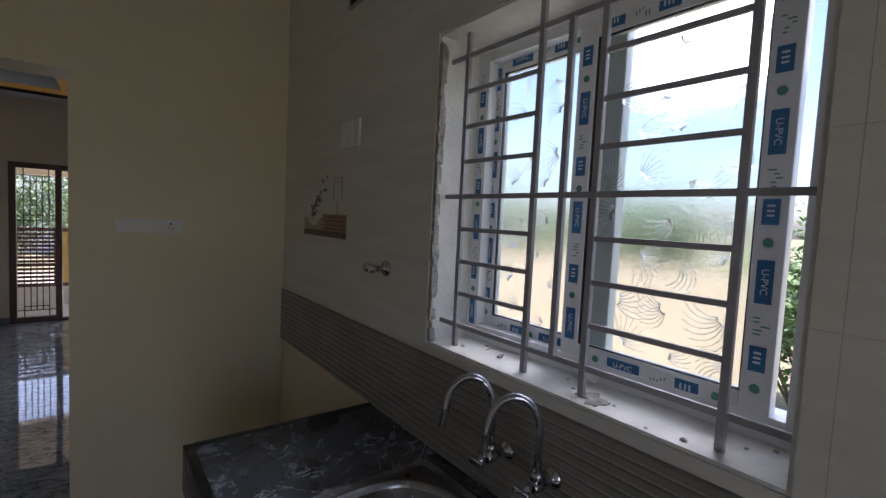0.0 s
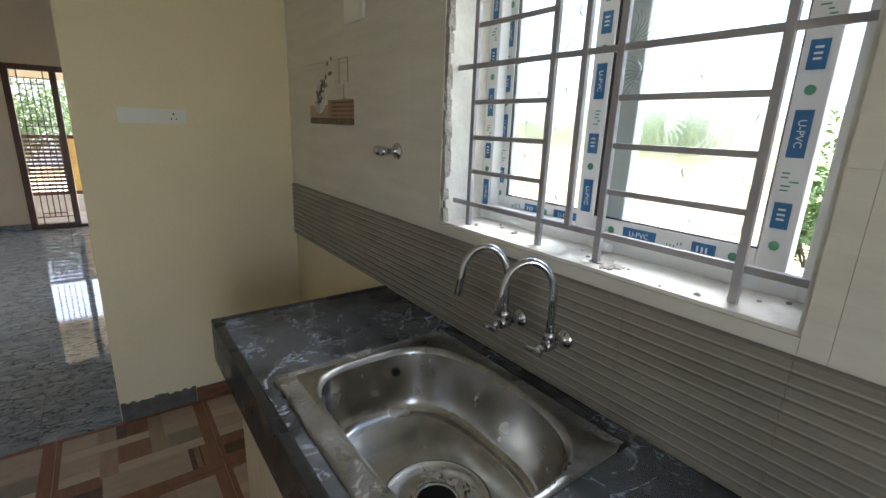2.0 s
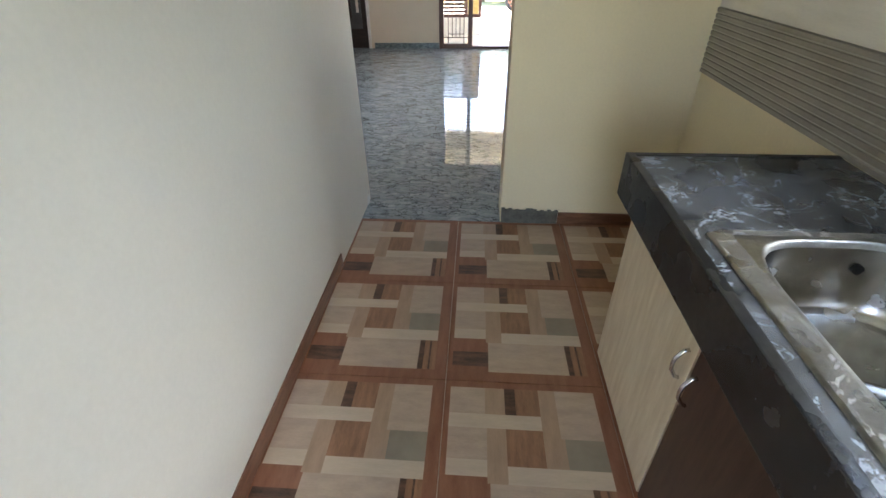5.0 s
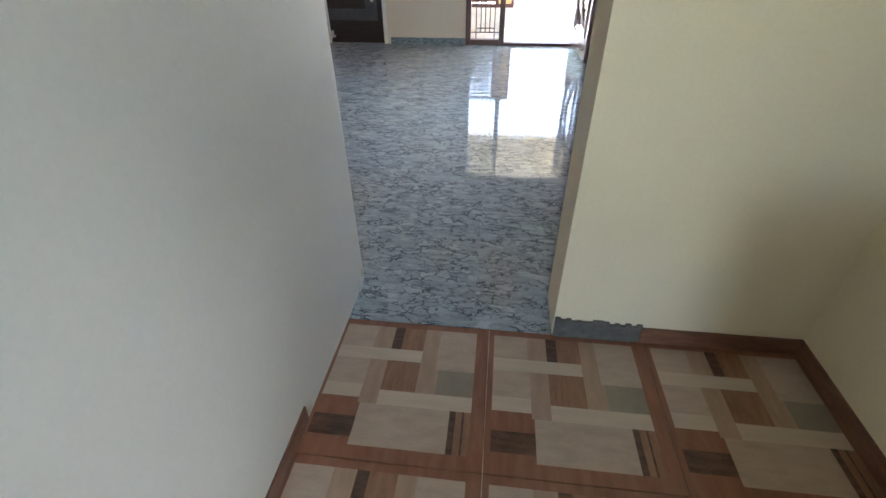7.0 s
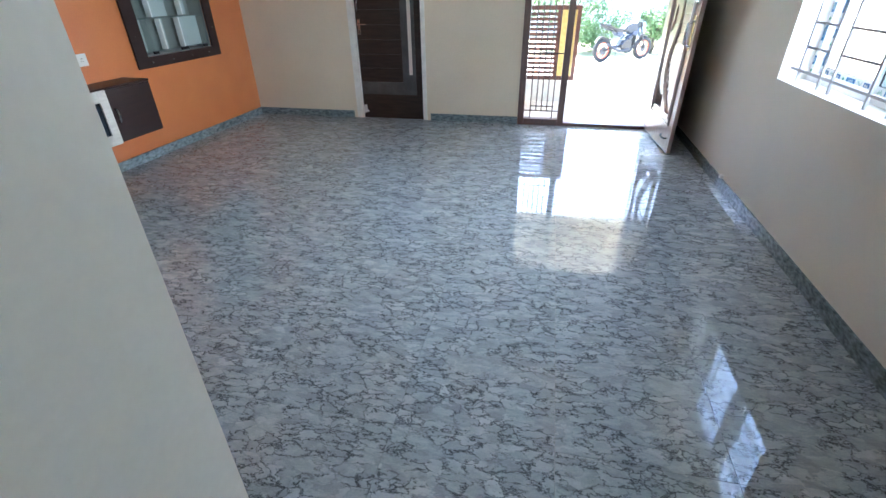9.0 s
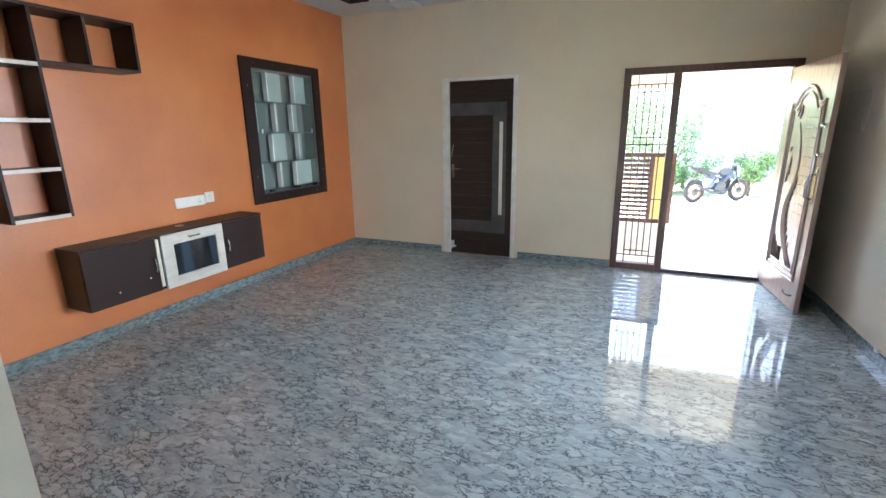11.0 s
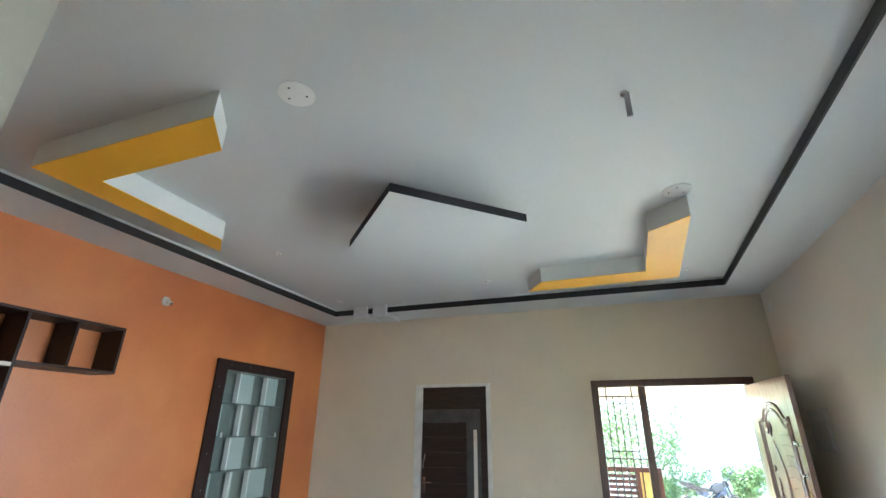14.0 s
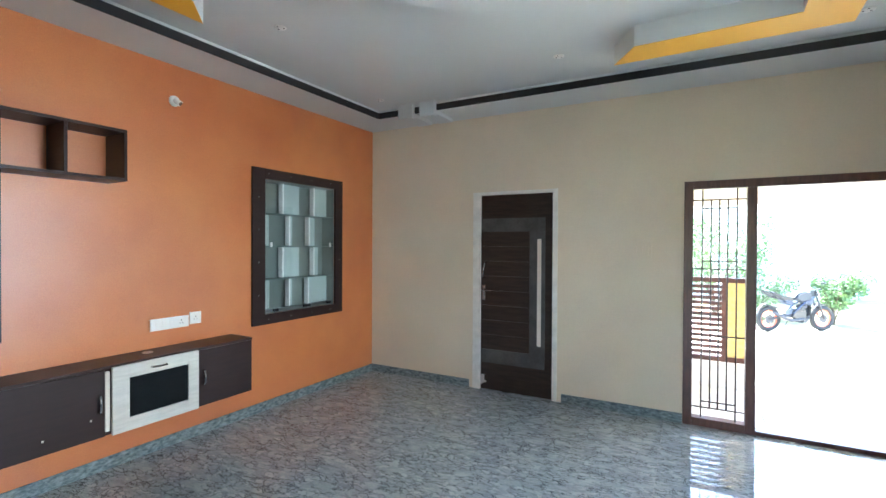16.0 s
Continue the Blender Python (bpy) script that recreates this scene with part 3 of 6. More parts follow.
def film_strip(parent, x, along, a0, a1, c, width, seed):
    """A run of printed patches on a frame member: blue blocks, a round green mark, scribbles."""
    rnd = random.Random(seed)
    blue, green, white = bmesh.new(), bmesh.new(), bmesh.new()
    a = a0 + rnd.uniform(0.0, 0.04)
    kind = seed % 2
    texts = []
    while a < a1 - 0.03:
        if kind in (0, 2):
            ln = 0.085 if kind == 0 else 0.05
            ln = min(ln, a1 - a - 0.005)
            if ln > 0.03:
                if along == "z":
                    box(blue, x - 0.0012, x, c - width / 2, c + width / 2, a, a + ln)
                else:
                    box(blue, x - 0.0012, x, a, a + ln, c - width / 2, c + width / 2)
                if kind == 0 and ln > 0.07:
                    texts.append(a + ln / 2)
                else:
                    m = a + ln / 2
                    for d in (-0.009, 0.0, 0.010):
                        if along == "z":
                            box(white, x - 0.002, x - 0.0012, c - width * 0.22, c + width * 0.22, m + d, m + d + 0.004)
                        else:
                            box(white, x - 0.002, x - 0.0012, m + d, m + d + 0.004, c - width * 0.22, c + width * 0.22)
            a += ln + 0.022
        elif kind == 1:
            cy, cz = (c, a + 0.012) if along == "z" else (a + 0.012, c)
            lathe(green, [(0.009, -0.0012), (0.009, 0)], (x, cy, cz), "x", 14)
            a += 0.046
        else:
            for j in range(5):
                w = rnd.uniform(0.006, 0.016)
                d = rnd.uniform(-0.3, 0.3) * width
                if along == "z":
                    box(green, x - 0.0012, x, c + d - w / 2, c + d + w / 2, a + j * 0.008, a + j * 0.008 + 0.0028)
                else:
                    box(green, x - 0.0012, x, a + j * 0.008, a + j * 0.008 + 0.0028, c + d - w / 2, c + d + w / 2)
            a += 0.062
        kind = (kind + 1) % 4
    if blue.verts:
        part("film_patch", blue, FILMBLUE, parent, "blue printed film patches")
    else:
        blue.free()
    if green.verts:
        part("film_mark", green, FILMGREEN, parent, "green printed film marks")
    else:
        green.free()
    if white.verts:
        part("film_print", white, FILMWHITE, parent, "white bars of small print")
    else:
        white.free()
    for m in texts:
        if along == "z":
            text_mesh("U-PVC", width * 0.62, FILMWHITE, parent, (x - 0.0018, c, m), (90, 90, -90))
        else:
            text_mesh("U-PVC", width * 0.62, FILMWHITE, parent, (x - 0.0018, m, c), (90, 0, -90))


def window(name, hole, x, slide, label, gx, bars, rungs, grille_mat, seed, pane_mat):
    """A uPVC slider in its opening, behind an iron grille set in the reveal."""
    y0, y1, z0, z1 = hole
    w = tagged(new(name), label, "window", kind="structure")
    fr = 0.05
    bm = bmesh.new()
    for b in ((y0, y0 + fr, z0, z1), (y1 - fr, y1, z0, z1), (y0 + fr, y1 - fr, z0, z0 + fr), (y0 + fr, y1 - fr, z1 - fr, z1)):
        box(bm, x, x + 0.075, *b, bevel=0.003)
    frame_ob = part("window_frame", bm, UPVC, w, "white uPVC window frame in printed film")
    mid = (y0 + y1) / 2
    s_in = sash(w, x + 0.002, y0 + fr * 0.5 + slide, mid + 0.035 + slide, z0 + fr * 0.6, z1 - fr * 0.6, pane_mat)
    s_out = sash(w, x + 0.039, mid - 0.03, y1 - fr * 0.5, z0 + fr * 0.6, z1 - fr * 0.6, pane_mat)
    film_strip(frame_ob, x, "z", z0 + 0.04, z1 - 0.04, y1 - fr * 0.5, 0.025, seed)
    a, b = y0 + fr * 0.5 + slide, mid + 0.035 + slide
    film_strip(s_in, x + 0.002, "z", z0 + 0.06, z1 - 0.06, a + 0.028, 0.029, seed + 1)
    film_strip(s_in, x + 0.002, "z", z0 + 0.06, z1 - 0.06, b - 0.028, 0.029, seed + 2)
    film_strip(s_in, x + 0.002, "y", a + 0.07, b - 0.07, z0 + fr * 0.6 + 0.028, 0.029, seed + 3)
    film_strip(s_in, x + 0.002, "y", a + 0.07, b - 0.07, z1 - fr * 0.6 - 0.028, 0.029, seed + 4)
    film_strip(s_out, x + 0.039, "z", z0 + 0.06, z1 - 0.06, y1 - fr * 0.5 - 0.028, 0.029, seed + 5)
    film_strip(s_out, x + 0.039, "y", b, y1 - 0.10, z0 + fr * 0.6 + 0.028, 0.029, seed + 6)
    film_strip(s_out, x + 0.039, "y", b, y1 - 0.10, z1 - fr * 0.6 - 0.028, 0.029, seed + 7)
    # iron grille
    g = thing("window_grille", (gx, (y0 + y1) / 2, z0), "grey painted iron bar grille set in the window reveal", "window grille", "window grilles")
    c = (y0 + y1) / 2
    t = 0.008
    for y, full in bars:
        bm = bmesh.new()
        box(bm, -t * 0.8, t * 0.8, y - c - t, y - c + t, 0.0 if full else 0.07, z1 - z0 - (0.0 if full else 0.07), 0.002)
        part("upright_bar", bm, grille_mat, g)
    zm = (z1 + z0) / 2 - 0.0125
    for z in (z0 + 0.068, zm, z1 - 0.07):
        bm = bmesh.new()
        box(bm, -t * 0.55, t * 0.55, y0 - c, y1 - c, z - z0 - t * 0.9, z - z0 + t * 0.9, 0.002)
        part("rail", bm, grille_mat, g)
    for ya, yb in rungs:
        for k in range(1, 4):
            for lo, hi in ((z0 + 0.068, zm), (zm, z1 - 0.07)):
                z = lo + (hi - lo) * k / 4 - z0
                bm = bmesh.new()
                box(bm, -t * 0.5, t * 0.5, ya - c + t, yb - c - t, z - t * 0.8, z + t * 0.8, 0.002)
                part("rung", bm, grille_mat, g)
    return w


def reveal(name, hole, x0, x1, label):
    y0, y1, z0, z1 = hole
    e = 0.008
    structure(name, PLASTER, [(x0, x1, y0, y0 + e, z0, z1), (x0, x1, y1 - e, y1, z0, z1), (x0, x1, y0 + e, y1 - e, z1 - e, z1), (x0, x1, y0 + e, y1 - e, z0, z0 + e)], label, "window reveal")


reveal("trim_kitchen_reveal", KWIN, XR - 0.002, XR + 0.232, "white putty lining of the kitchen window reveal")
reveal("trim_hall_reveal", LWIN, XR - 0.002, XR + 0.232, "white putty lining of the hall window reveal")
kh = (KWIN[0] + 0.008, KWIN[1] - 0.008, KWIN[2] + 0.008, KWIN[3] - 0.008)
lh = (LWIN[0] + 0.008, LWIN[1] - 0.008, LWIN[2] + 0.008, LWIN[3] - 0.008)
window("window_1", kh, 1.36, 0.052, "white uPVC sliding window with obscure glass, part open", 1.245,
       [(1.222, True), (0.931, True), (0.839, False), (0.747, True), (0.448, True)], [(0.931, 1.222), (0.448, 0.747)], GRILLE, 4, FROSTED)
window("window_2", lh, 1.36, 0.03, "white uPVC sliding window with plain glass behind a grille", 1.26,
       [(5.98, True), (5.72, True), (5.60, True), (5.25, True), (5.07, True), (4.75, True)], [(5.72, 5.98), (5.25, 5.60), (4.75, 5.07)], GRILLE, 21, GLASS)

# chipped plaster along the reveal's edge
bm = bmesh.new()
rnd = random.Random(5)
z = KWIN[2]
while z < KWIN[3] - 0.05:
    h = rnd.uniform(0.02, 0.06)
    d = rnd.uniform(0.004, 0.022)
    vs = box(bm, XR - 0.004, XR + d, KWIN[1] - 0.013 - rnd.uniform(0, 0.004), KWIN[1] + 0.004, z, z + h + 0.004)
    for v in vs:
        v.co += Vector((rnd.uniform(-0.003, 0.004), rnd.uniform(-0.004, 0.003), rnd.uniform(-0.006, 0.006)))
    z += h * 0.8
tagged(new("trim_chipped_edge", mesh("trim_chipped_edge", bm, CHIPPED)), "broken cement plaster along the window edge", "plaster edge", kind="structure")

# rubble and a pipe stub left on the sill
for k in range(16):
    bm = bmesh.new()
    r = rnd.uniform(0.003, 0.010)
    bmesh.ops.create_icosphere(bm, subdivisions=1, radius=r)
    for v in bm.verts:
        v.co *= rnd.uniform(0.6, 1.2)
        v.co.z = max(v.co.z * 0.5, -r * 0.3)
    ob = tagged(new("plaster_crumb", mesh("plaster_crumb", bm, CHIPPED)), "small grey plaster crumb on the window sill", "rubble", "sill rubble")
    ob.location = (rnd.uniform(1.21, 1.34), rnd.uniform(0.36, 1.2), KWIN[2] + 0.008 + r * 0.3)
bm = bmesh.new()
for k in range(7):
    vs = box(bm, -0.02, 0.02, -0.05, 0.05, 0, 0.004)
    bmesh.ops.rotate(bm, verts=vs, cent=(0, 0, 0), matrix=Euler((0, 0, rnd.uniform(0, 3))).to_matrix())
    bmesh.ops.scale(bm, vec=(rnd.uniform(0.5, 1), rnd.uniform(0.4, 0.9), rnd.uniform(0.4, 1)), verts=vs)
patch = tagged(new("cement_spill", mesh("cement_spill", bm, CHIPPED)), "flat grey cement spill on the window sill", "cement")
patch.location = (1.25, 0.72, KWIN[2] + 0.008)
stub = thing("pipe_stub", (1.335, 0.80, KWIN[2] + 0.025), "short white plastic pipe stub lying on the sill", "pipe")
bm = bmesh.new()
lathe(bm, [(0.011, -0.03), (0.011, 0.004), (0.015, 0.004), (0.015, 0.014), (0.010, 0.014), (0.010, 0.03)], axis="y", seg=14)
part("pipe", bm, PLASTIC, stub)


# ---- kitchen: wall tiles ----
TX = XR - 0.008
dado = tagged(new("wall_tile_dado"), "pale grey glazed wall tiles over the counter", "wall tile", kind="structure")
y = KY
tile_w, tile_h = 0.61, 0.30
holes_y = KWIN[:2]
def dado_piece(y0, y1, z0, z1):
    bm = bmesh.new()
    box(bm, TX, XR, y0 + 0.0003, y1 - 0.0003, z0 + 0.0003, z1 - 0.0003)
    part("tile", bm, WALLTILE, dado)
for row in range(6):
    z0 = 1.194 + row * tile_h
    z1 = min(z0 + tile_h, 2.95)
    y = KY
    while y > BACK:
        ya = max(y - tile_w, BACK)
        # split round the window
        spans = [(ya, y)]
        if z1 > KWIN[2] and z0 < KWIN[3]:
            cut = []
            for a, b in spans:
                if b <= KWIN[0] or a >= KWIN[1]:
                    cut.append((a, b, z0, z1))
                else:
                    if a < KWIN[0]:
                        cut.append((a, KWIN[0], z0, z1))
                    if b > KWIN[1]:
                        cut.append((KWIN[1], b, z0, z1))
                    lo, hi = max(a, KWIN[0]), min(b, KWIN[1])
                    if z0 < KWIN[2] - 0.005:
                        cut.append((lo, hi, z0, KWIN[2]))
                    if z1 > KWIN[3] + 0.005:
                        cut.append((lo, hi, KWIN[3], z1))
        else:
            cut = [(a, b, z0, z1) for a, b in spans]
        for a, b, c, d in cut:
            if b - a > 0.004:
                dado_piece(a, b, c, d)
        y = ya

# ribbed brown border of tiles, each with its raised ribs
band = tagged(new("wall_tile_border"), "dark grey-brown ribbed border tiles above the counter", "wall tile", kind="structure")
bm = bmesh.new()
L = 0.30
prof = []
n_rib = 12
pitch = 0.292 / n_rib
for k in range(n_rib):
    za = pitch * k
    prof += [(-0.011, za + pitch * 0.09), (-0.0158, za + pitch * 0.20), (-0.0165, za + pitch * 0.84), (-0.011, za + pitch * 0.93)]
prof = [(0, 0.0)] + prof + [(0, 0.292)]
rows = [[bm.verts.new((px, yy, pz)) for px, pz in prof] for yy in (0.0006, L - 0.0006)]
for k in range(len(prof)):
    j = (k + 1) % len(prof)
    f = bm.faces.new((rows[0][k], rows[0][j], rows[1][j], rows[1][k]))
    # groove faces take the paler tone that stands for light on their edges
    f.material_index = 1 if prof[k][0] == -0.011 and prof[j][0] == -0.011 else 0
bm.faces.new(rows[0])
bm.faces.new(rows[1][::-1])
band_mesh = mesh("border_tile", bm, BAND, LITGROOVE)
k = 0
while KY - (k + 1) * L > BACK:
    ob = new("tile", band_mesh)
    ob.location = (XR, KY - (k + 1) * L, 0.901)
    ob.parent = band
    k += 1

# picture tile: goblet, dish and flowers as thin printed shapes
pic = thing("picture_tile", (TX, 2.17, 1.524), "printed picture tile with a dish, dark blossoms and a wine glass", "decorative tile")
bpart("table_print", pic, T_DARK, -0.0015, 0, -0.245, 0.245, 0.0, 0.028, label="dark printed table edge")
bpart("cloth_print", pic, T_MID, -0.0012, 0, -0.245, 0.02, 0.028, 0.105, label="brown printed cloth")
bpart("shade_print", pic, T_TAUPE, -0.001, 0, 0.02, 0.245, 0.028, 0.085)
for k in range(4):
    bpart("stripe_print", pic, T_DARK, -0.0018, -0.0012, -0.24, -0.02, 0.036 + k * 0.018, 0.042 + k * 0.018)
bm = bmesh.new()
lathe(bm, [(0.078, -0.0022), (0.078, 0)], (0, 0.12, 0.125), "x", 28)
dish = part("dish_print", bm, GREYLAM, pic, "pale oval printed dish")
bm = bmesh.new()
rnd = random.Random(8)
for k in range(34):
    a = rnd.uniform(0, 1)
    lathe(bm, [(rnd.uniform(0.005, 0.013), -0.003), (0.004, -0.0022)], (0, 0.15 - a * 0.17 + rnd.uniform(-0.03, 0.03), 0.10 + a * 0.16 + rnd.uniform(-0.03, 0.03)), "x", 7)
tagged(part("blossom_print", bm, T_DARK, pic, "dark printed blossoms"), kind="stuff")
bm = bmesh.new()
for (ya, yb, za, zb) in ((-0.195, -0.192, 0.17, 0.27), (-0.108, -0.105, 0.17, 0.27), (-0.195, -0.105, 0.267, 0.27), (-0.195, -0.105, 0.25, 0.252), (-0.152, -0.148, 0.11, 0.165), (-0.175, -0.125, 0.105, 0.109)):
    box(bm, -0.0022, 0, ya, yb, za, zb)
part("goblet_print", bm, T_GREY, pic, "printed outline of a wine glass")


# ---- kitchen fittings ----
def plate(name, at, w, h, face, label, switches=(), sockets=(), skin=PLASTIC):
    """A moulded switch plate on a wall; face is the way it looks."""
    turn = {"-y": 0, "-x": -90, "+x": 90 + SKEW}[face]
    t = thing(name, at, label, "switch", turn=turn)
    bpart("plate", t, skin, -w / 2, w / 2, -0.012, 0, -h / 2, h / 2, 0.003)
    for a, b in switches:
        bpart("rocker", t, skin, a, b, -0.0165, -0.012, -h * 0.30, h * 0.30, 0.0015)
    for x in sockets:
        for dx, dz, r in ((0, 0.012, 0.0045), (-0.010, -0.010, 0.0035), (0.010, -0.010, 0.0035)):
            bm = bmesh.new()
            lathe(bm, [(r, -0.0128), (r, -0.0121)], (x + dx, 0, dz), "y", 10)
            part("pin_hole", bm, SOCKETDARK, t)
    return t


plate("switch_board", (0.547, KY, 1.532), 0.275, 0.068, "-y", "white switch board with a socket on the partition", [(-0.12, -0.05), (-0.045, 0.02)], [0.085])
plate("wall_socket", (TX, 1.90, 1.968), 0.165, 0.112, "-x", "white single switch plate on the tiled wall", [(0.01, 0.03)])

# angle valve
valve = thing("angle_valve", (TX, 1.575, 1.44), "chrome water valve on the tiled wall", "valve")
bm = bmesh.new()
lathe(bm, [(0.030, 0), (0.028, -0.006), (0.012, -0.010), (0.012, -0.045), (0.016, -0.046), (0.016, -0.070), (0.010, -0.072)], axis="x", seg=18)
part("flange", bm, CHROME, valve)
bm = bmesh.new()
lathe(bm, [(0.011, 0), (0.011, 0.03), (0.017, 0.031), (0.017, 0.052), (0.008, 0.055)], (-0.055, 0, 0), "y", 14)
part("knob", bm, CHROME, valve)

# counter with a cut-out for the sink
CT, CU = 0.905, 0.865
CX0, CY1, CY0 = 0.551, 1.645, -1.6
SX0, SX1, SY0, SY1 = 0.640, 1.130, 0.552, 1.175
counter = thing("kitchen_counter", (0.9, 0.6, 0), "dusty black granite kitchen counter with a deep front edge", "counter")
def local(x0, x1, y0, y1):
    return x0 - 0.9, x1 - 0.9, y0 - 0.6, y1 - 0.6
bm = bmesh.new()
for b in ((CX0, SX0, CY0, CY1), (SX1, XR - 0.017, CY0, CY1), (SX0, SX1, CY0, SY0), (SX0, SX1, SY1, CY1)):
    box(bm, *local(*b), CU, CT)
part("slab", bm, BLACKSTONE, counter)
bm = bmesh.new()
box(bm, *local(CX0 - 0.004, CX0 + 0.022, CY0, CY1 + 0.004), 0.765, CT + 0.004, 0.004)
part("front_edge", bm, BLACKSTONE, counter, "polished deep front edge")
bm = bmesh.new()
box(bm, *local(CX0 + 0.022, XR - 0.017, CY1 - 0.018, CY1 + 0.004), 0.765, CT + 0.004, 0.004)
part("end_edge", bm, BLACKSTONE, counter, "polished end edge")
# dried dust lying on the stone: a thin uneven film with pale wandering streaks
def dust_film(name, color, film, streak):
    m = bpy.data.materials.new(name)
    m.use_nodes = True
    n, l = m.node_tree.nodes, m.node_tree.links
    geo = n.new("ShaderNodeNewGeometry")

    def noise(scale, detail, twist, low, high, top):
        t, r = n.new("ShaderNodeTexNoise"), n.new("ShaderNodeMapRange")
        t.inputs["Scale"].default_value, t.inputs["Detail"].default_value, t.inputs["Distortion"].default_value = scale, detail, twist
        r.inputs["From Min"].default_value, r.inputs["From Max"].default_value, r.inputs["To Max"].default_value = low, high, top
        l.new(geo.outputs["Position"], t.inputs["Vector"])
        l.new(t.outputs["Fac"], r.inputs["Value"])
        return t, r

    def calc(op, a, c):
        x = n.new("ShaderNodeMath")
        x.operation = op
        for k, v in enumerate((a, c)):
            if isinstance(v, float):
                x.inputs[k].default_value = v
            else:
                l.new(v, x.inputs[k])
        return x.outputs[0]

    base = calc("MULTIPLY", noise(4.5, 8, 0.8, 0.30, 0.66, film)[1].outputs[0], noise(30, 8, 0.6, 0.10, 0.78, 1.0)[1].outputs[0])
    wander = noise(6.5, 9, 1.6, 0, 1, 1)[0]
    ridge = n.new("ShaderNodeMapRange")
    ridge.inputs["From Min"].default_value, ridge.inputs["From Max"].default_value = 0.03, 0.0
    ridge.inputs["To Max"].default_value = streak
    l.new(calc("ABSOLUTE", calc("SUBTRACT", wander.outputs["Fac"], 0.54), 0.0), ridge.inputs["Value"])
    lines = calc("MULTIPLY", ridge.outputs[0], noise(6, 3, 0.0, 0.37, 0.53, 1.0)[1].outputs[0])
    lines = calc("MULTIPLY", lines, noise(90, 4, 0.0, 0.35, 0.6, 1.0)[1].outputs[0])
    alpha = calc("MINIMUM", calc("ADD", base, lines), 0.9)
    p = n["Principled BSDF"]
    p.inputs["Base Color"].default_value, p.inputs["Roughness"].default_value = (*color, 1), 0.75
    l.new(alpha, p.inputs["Alpha"])
    return m


DUSTFILM = dust_film("thin_dust_film", (0.36, 0.40, 0.46), 0.72, 1.0)
RIMDUST = dust_film("dried_dust_on_steel", (0.42, 0.42, 0.42), 0.60, 0.9)
bm = bmesh.new()
for b in ((CX0 + 0.024, SX0 - 0.012, CY0, CY1 - 0.02), (SX1 + 0.012, XR - 0.02, CY0, CY1 - 0.02), (SX0 - 0.012, SX1 + 0.012, CY0, SY0 - 0.012), (SX0 - 0.012, SX1 + 0.012, SY1 + 0.012, CY1 - 0.02)):
    x0, x1, y0, y1 = local(*b)
    bm.faces.new([bm.verts.new(p) for p in ((x0, y0, CT + 0.0012), (x1, y0, CT + 0.0012), (x1, y1, CT + 0.0012), (x0, y1, CT + 0.0012))])
part("dust", bm, DUSTFILM, counter, "dried construction dust")

# sink
sink = thing("kitchen_sink", (0.875, 0.855, CT), "worn stainless steel single bowl sink in the counter", "sink")


def bowl_loop(hx, hy, z, cx=0.0, cy=0.0, count=72):
    """A bowl outline that is nearly square towards the front and bows out towards the wall."""
    pts = []
    for k in range(count):
        a = 2 * math.pi * k / count
        c, q = math.cos(a), math.sin(a)
        n = 2.8 if c > 0 else 4.2
        g = (abs(c) ** n + abs(q) ** n) ** (-1 / n)
        pts.append((cx + hx * g * c, cy + hy * g * q, z))
    return pts


def loft(bm, loops, close=True):
    rings = [[bm.verts.new(p) for p in lp] for lp in loops]
    n = len(rings[0])
    for a, b in zip(rings, rings[1:]):
        for k in range(n):
            f = bm.faces.new((a[k], a[(k + 1) % n], b[(k + 1) % n], b[k]))
            f.smooth = True
    if close:
        bm.faces.new(rings[-1])


def plate_loop(hx, hy, z, count=72):
    """A rectangle sampled by angle, to join on to a bowl outline."""
    pts = []
    for k in range(count):
        a = 2 * math.pi * k / count
        c, q = math.cos(a), math.sin(a)
        g = min(hx / max(abs(c), 1e-6), hy / max(abs(q), 1e-6))
        pts.append((-0.008 + g * c, 0.012 + g * q, z))
    return pts


bm = bmesh.new()
loft(bm, [plate_loop(0.262, 0.324, 0.001), plate_loop(0.260, 0.322, 0.0055), bowl_loop(0.222, 0.306, 0.006), bowl_loop(0.218, 0.302, 0.0085), bowl_loop(0.211, 0.295, 0.006), bowl_loop(0.207, 0.291, -0.008)], close=False)
part("rim", bm, RIMSTEEL, sink, "flat worn steel rim with a rolled lip")
DX, DY = -0.033, -0.05
bm = bmesh.new()
loft(bm, [bowl_loop(0.207, 0.291, -0.008), bowl_loop(0.200, 0.284, -0.06), bowl_loop(0.190, 0.274, -0.125), bowl_loop(0.182, 0.266, -0.150), bowl_loop(0.172, 0.256, -0.166), bowl_loop(0.163, 0.247, -0.170),
          bowl_loop(0.158, 0.242, -0.169), bowl_loop(0.150, 0.234, -0.173), bowl_loop(0.132, 0.185, -0.181, DX * 0.4, DY * 0.5),
          [(DX + 0.13 * math.cos(2 * math.pi * k / 72), DY + 0.13 * math.sin(2 * math.pi * k / 72), -0.186) for k in range(72)],
          [(DX + 0.045 * math.cos(2 * math.pi * k / 72), DY + 0.045 * math.sin(2 * math.pi * k / 72), -0.1915) for k in range(72)]], close=True)
bowl = part("bowl", bm, STEEL, sink, "bowed steel bowl with a pressed crease")
bm = bmesh.new()
lathe(bm, [(0.128, -0.190), (0.125, -0.1845), (0.119, -0.1835), (0.113, -0.1868), (0.085, -0.1885), (0.054, -0.1897)], (DX, DY, 0), seg=44)
part("dished_base", bm, STEEL, sink, "round dished base with a pressed ring")
bm = bmesh.new()
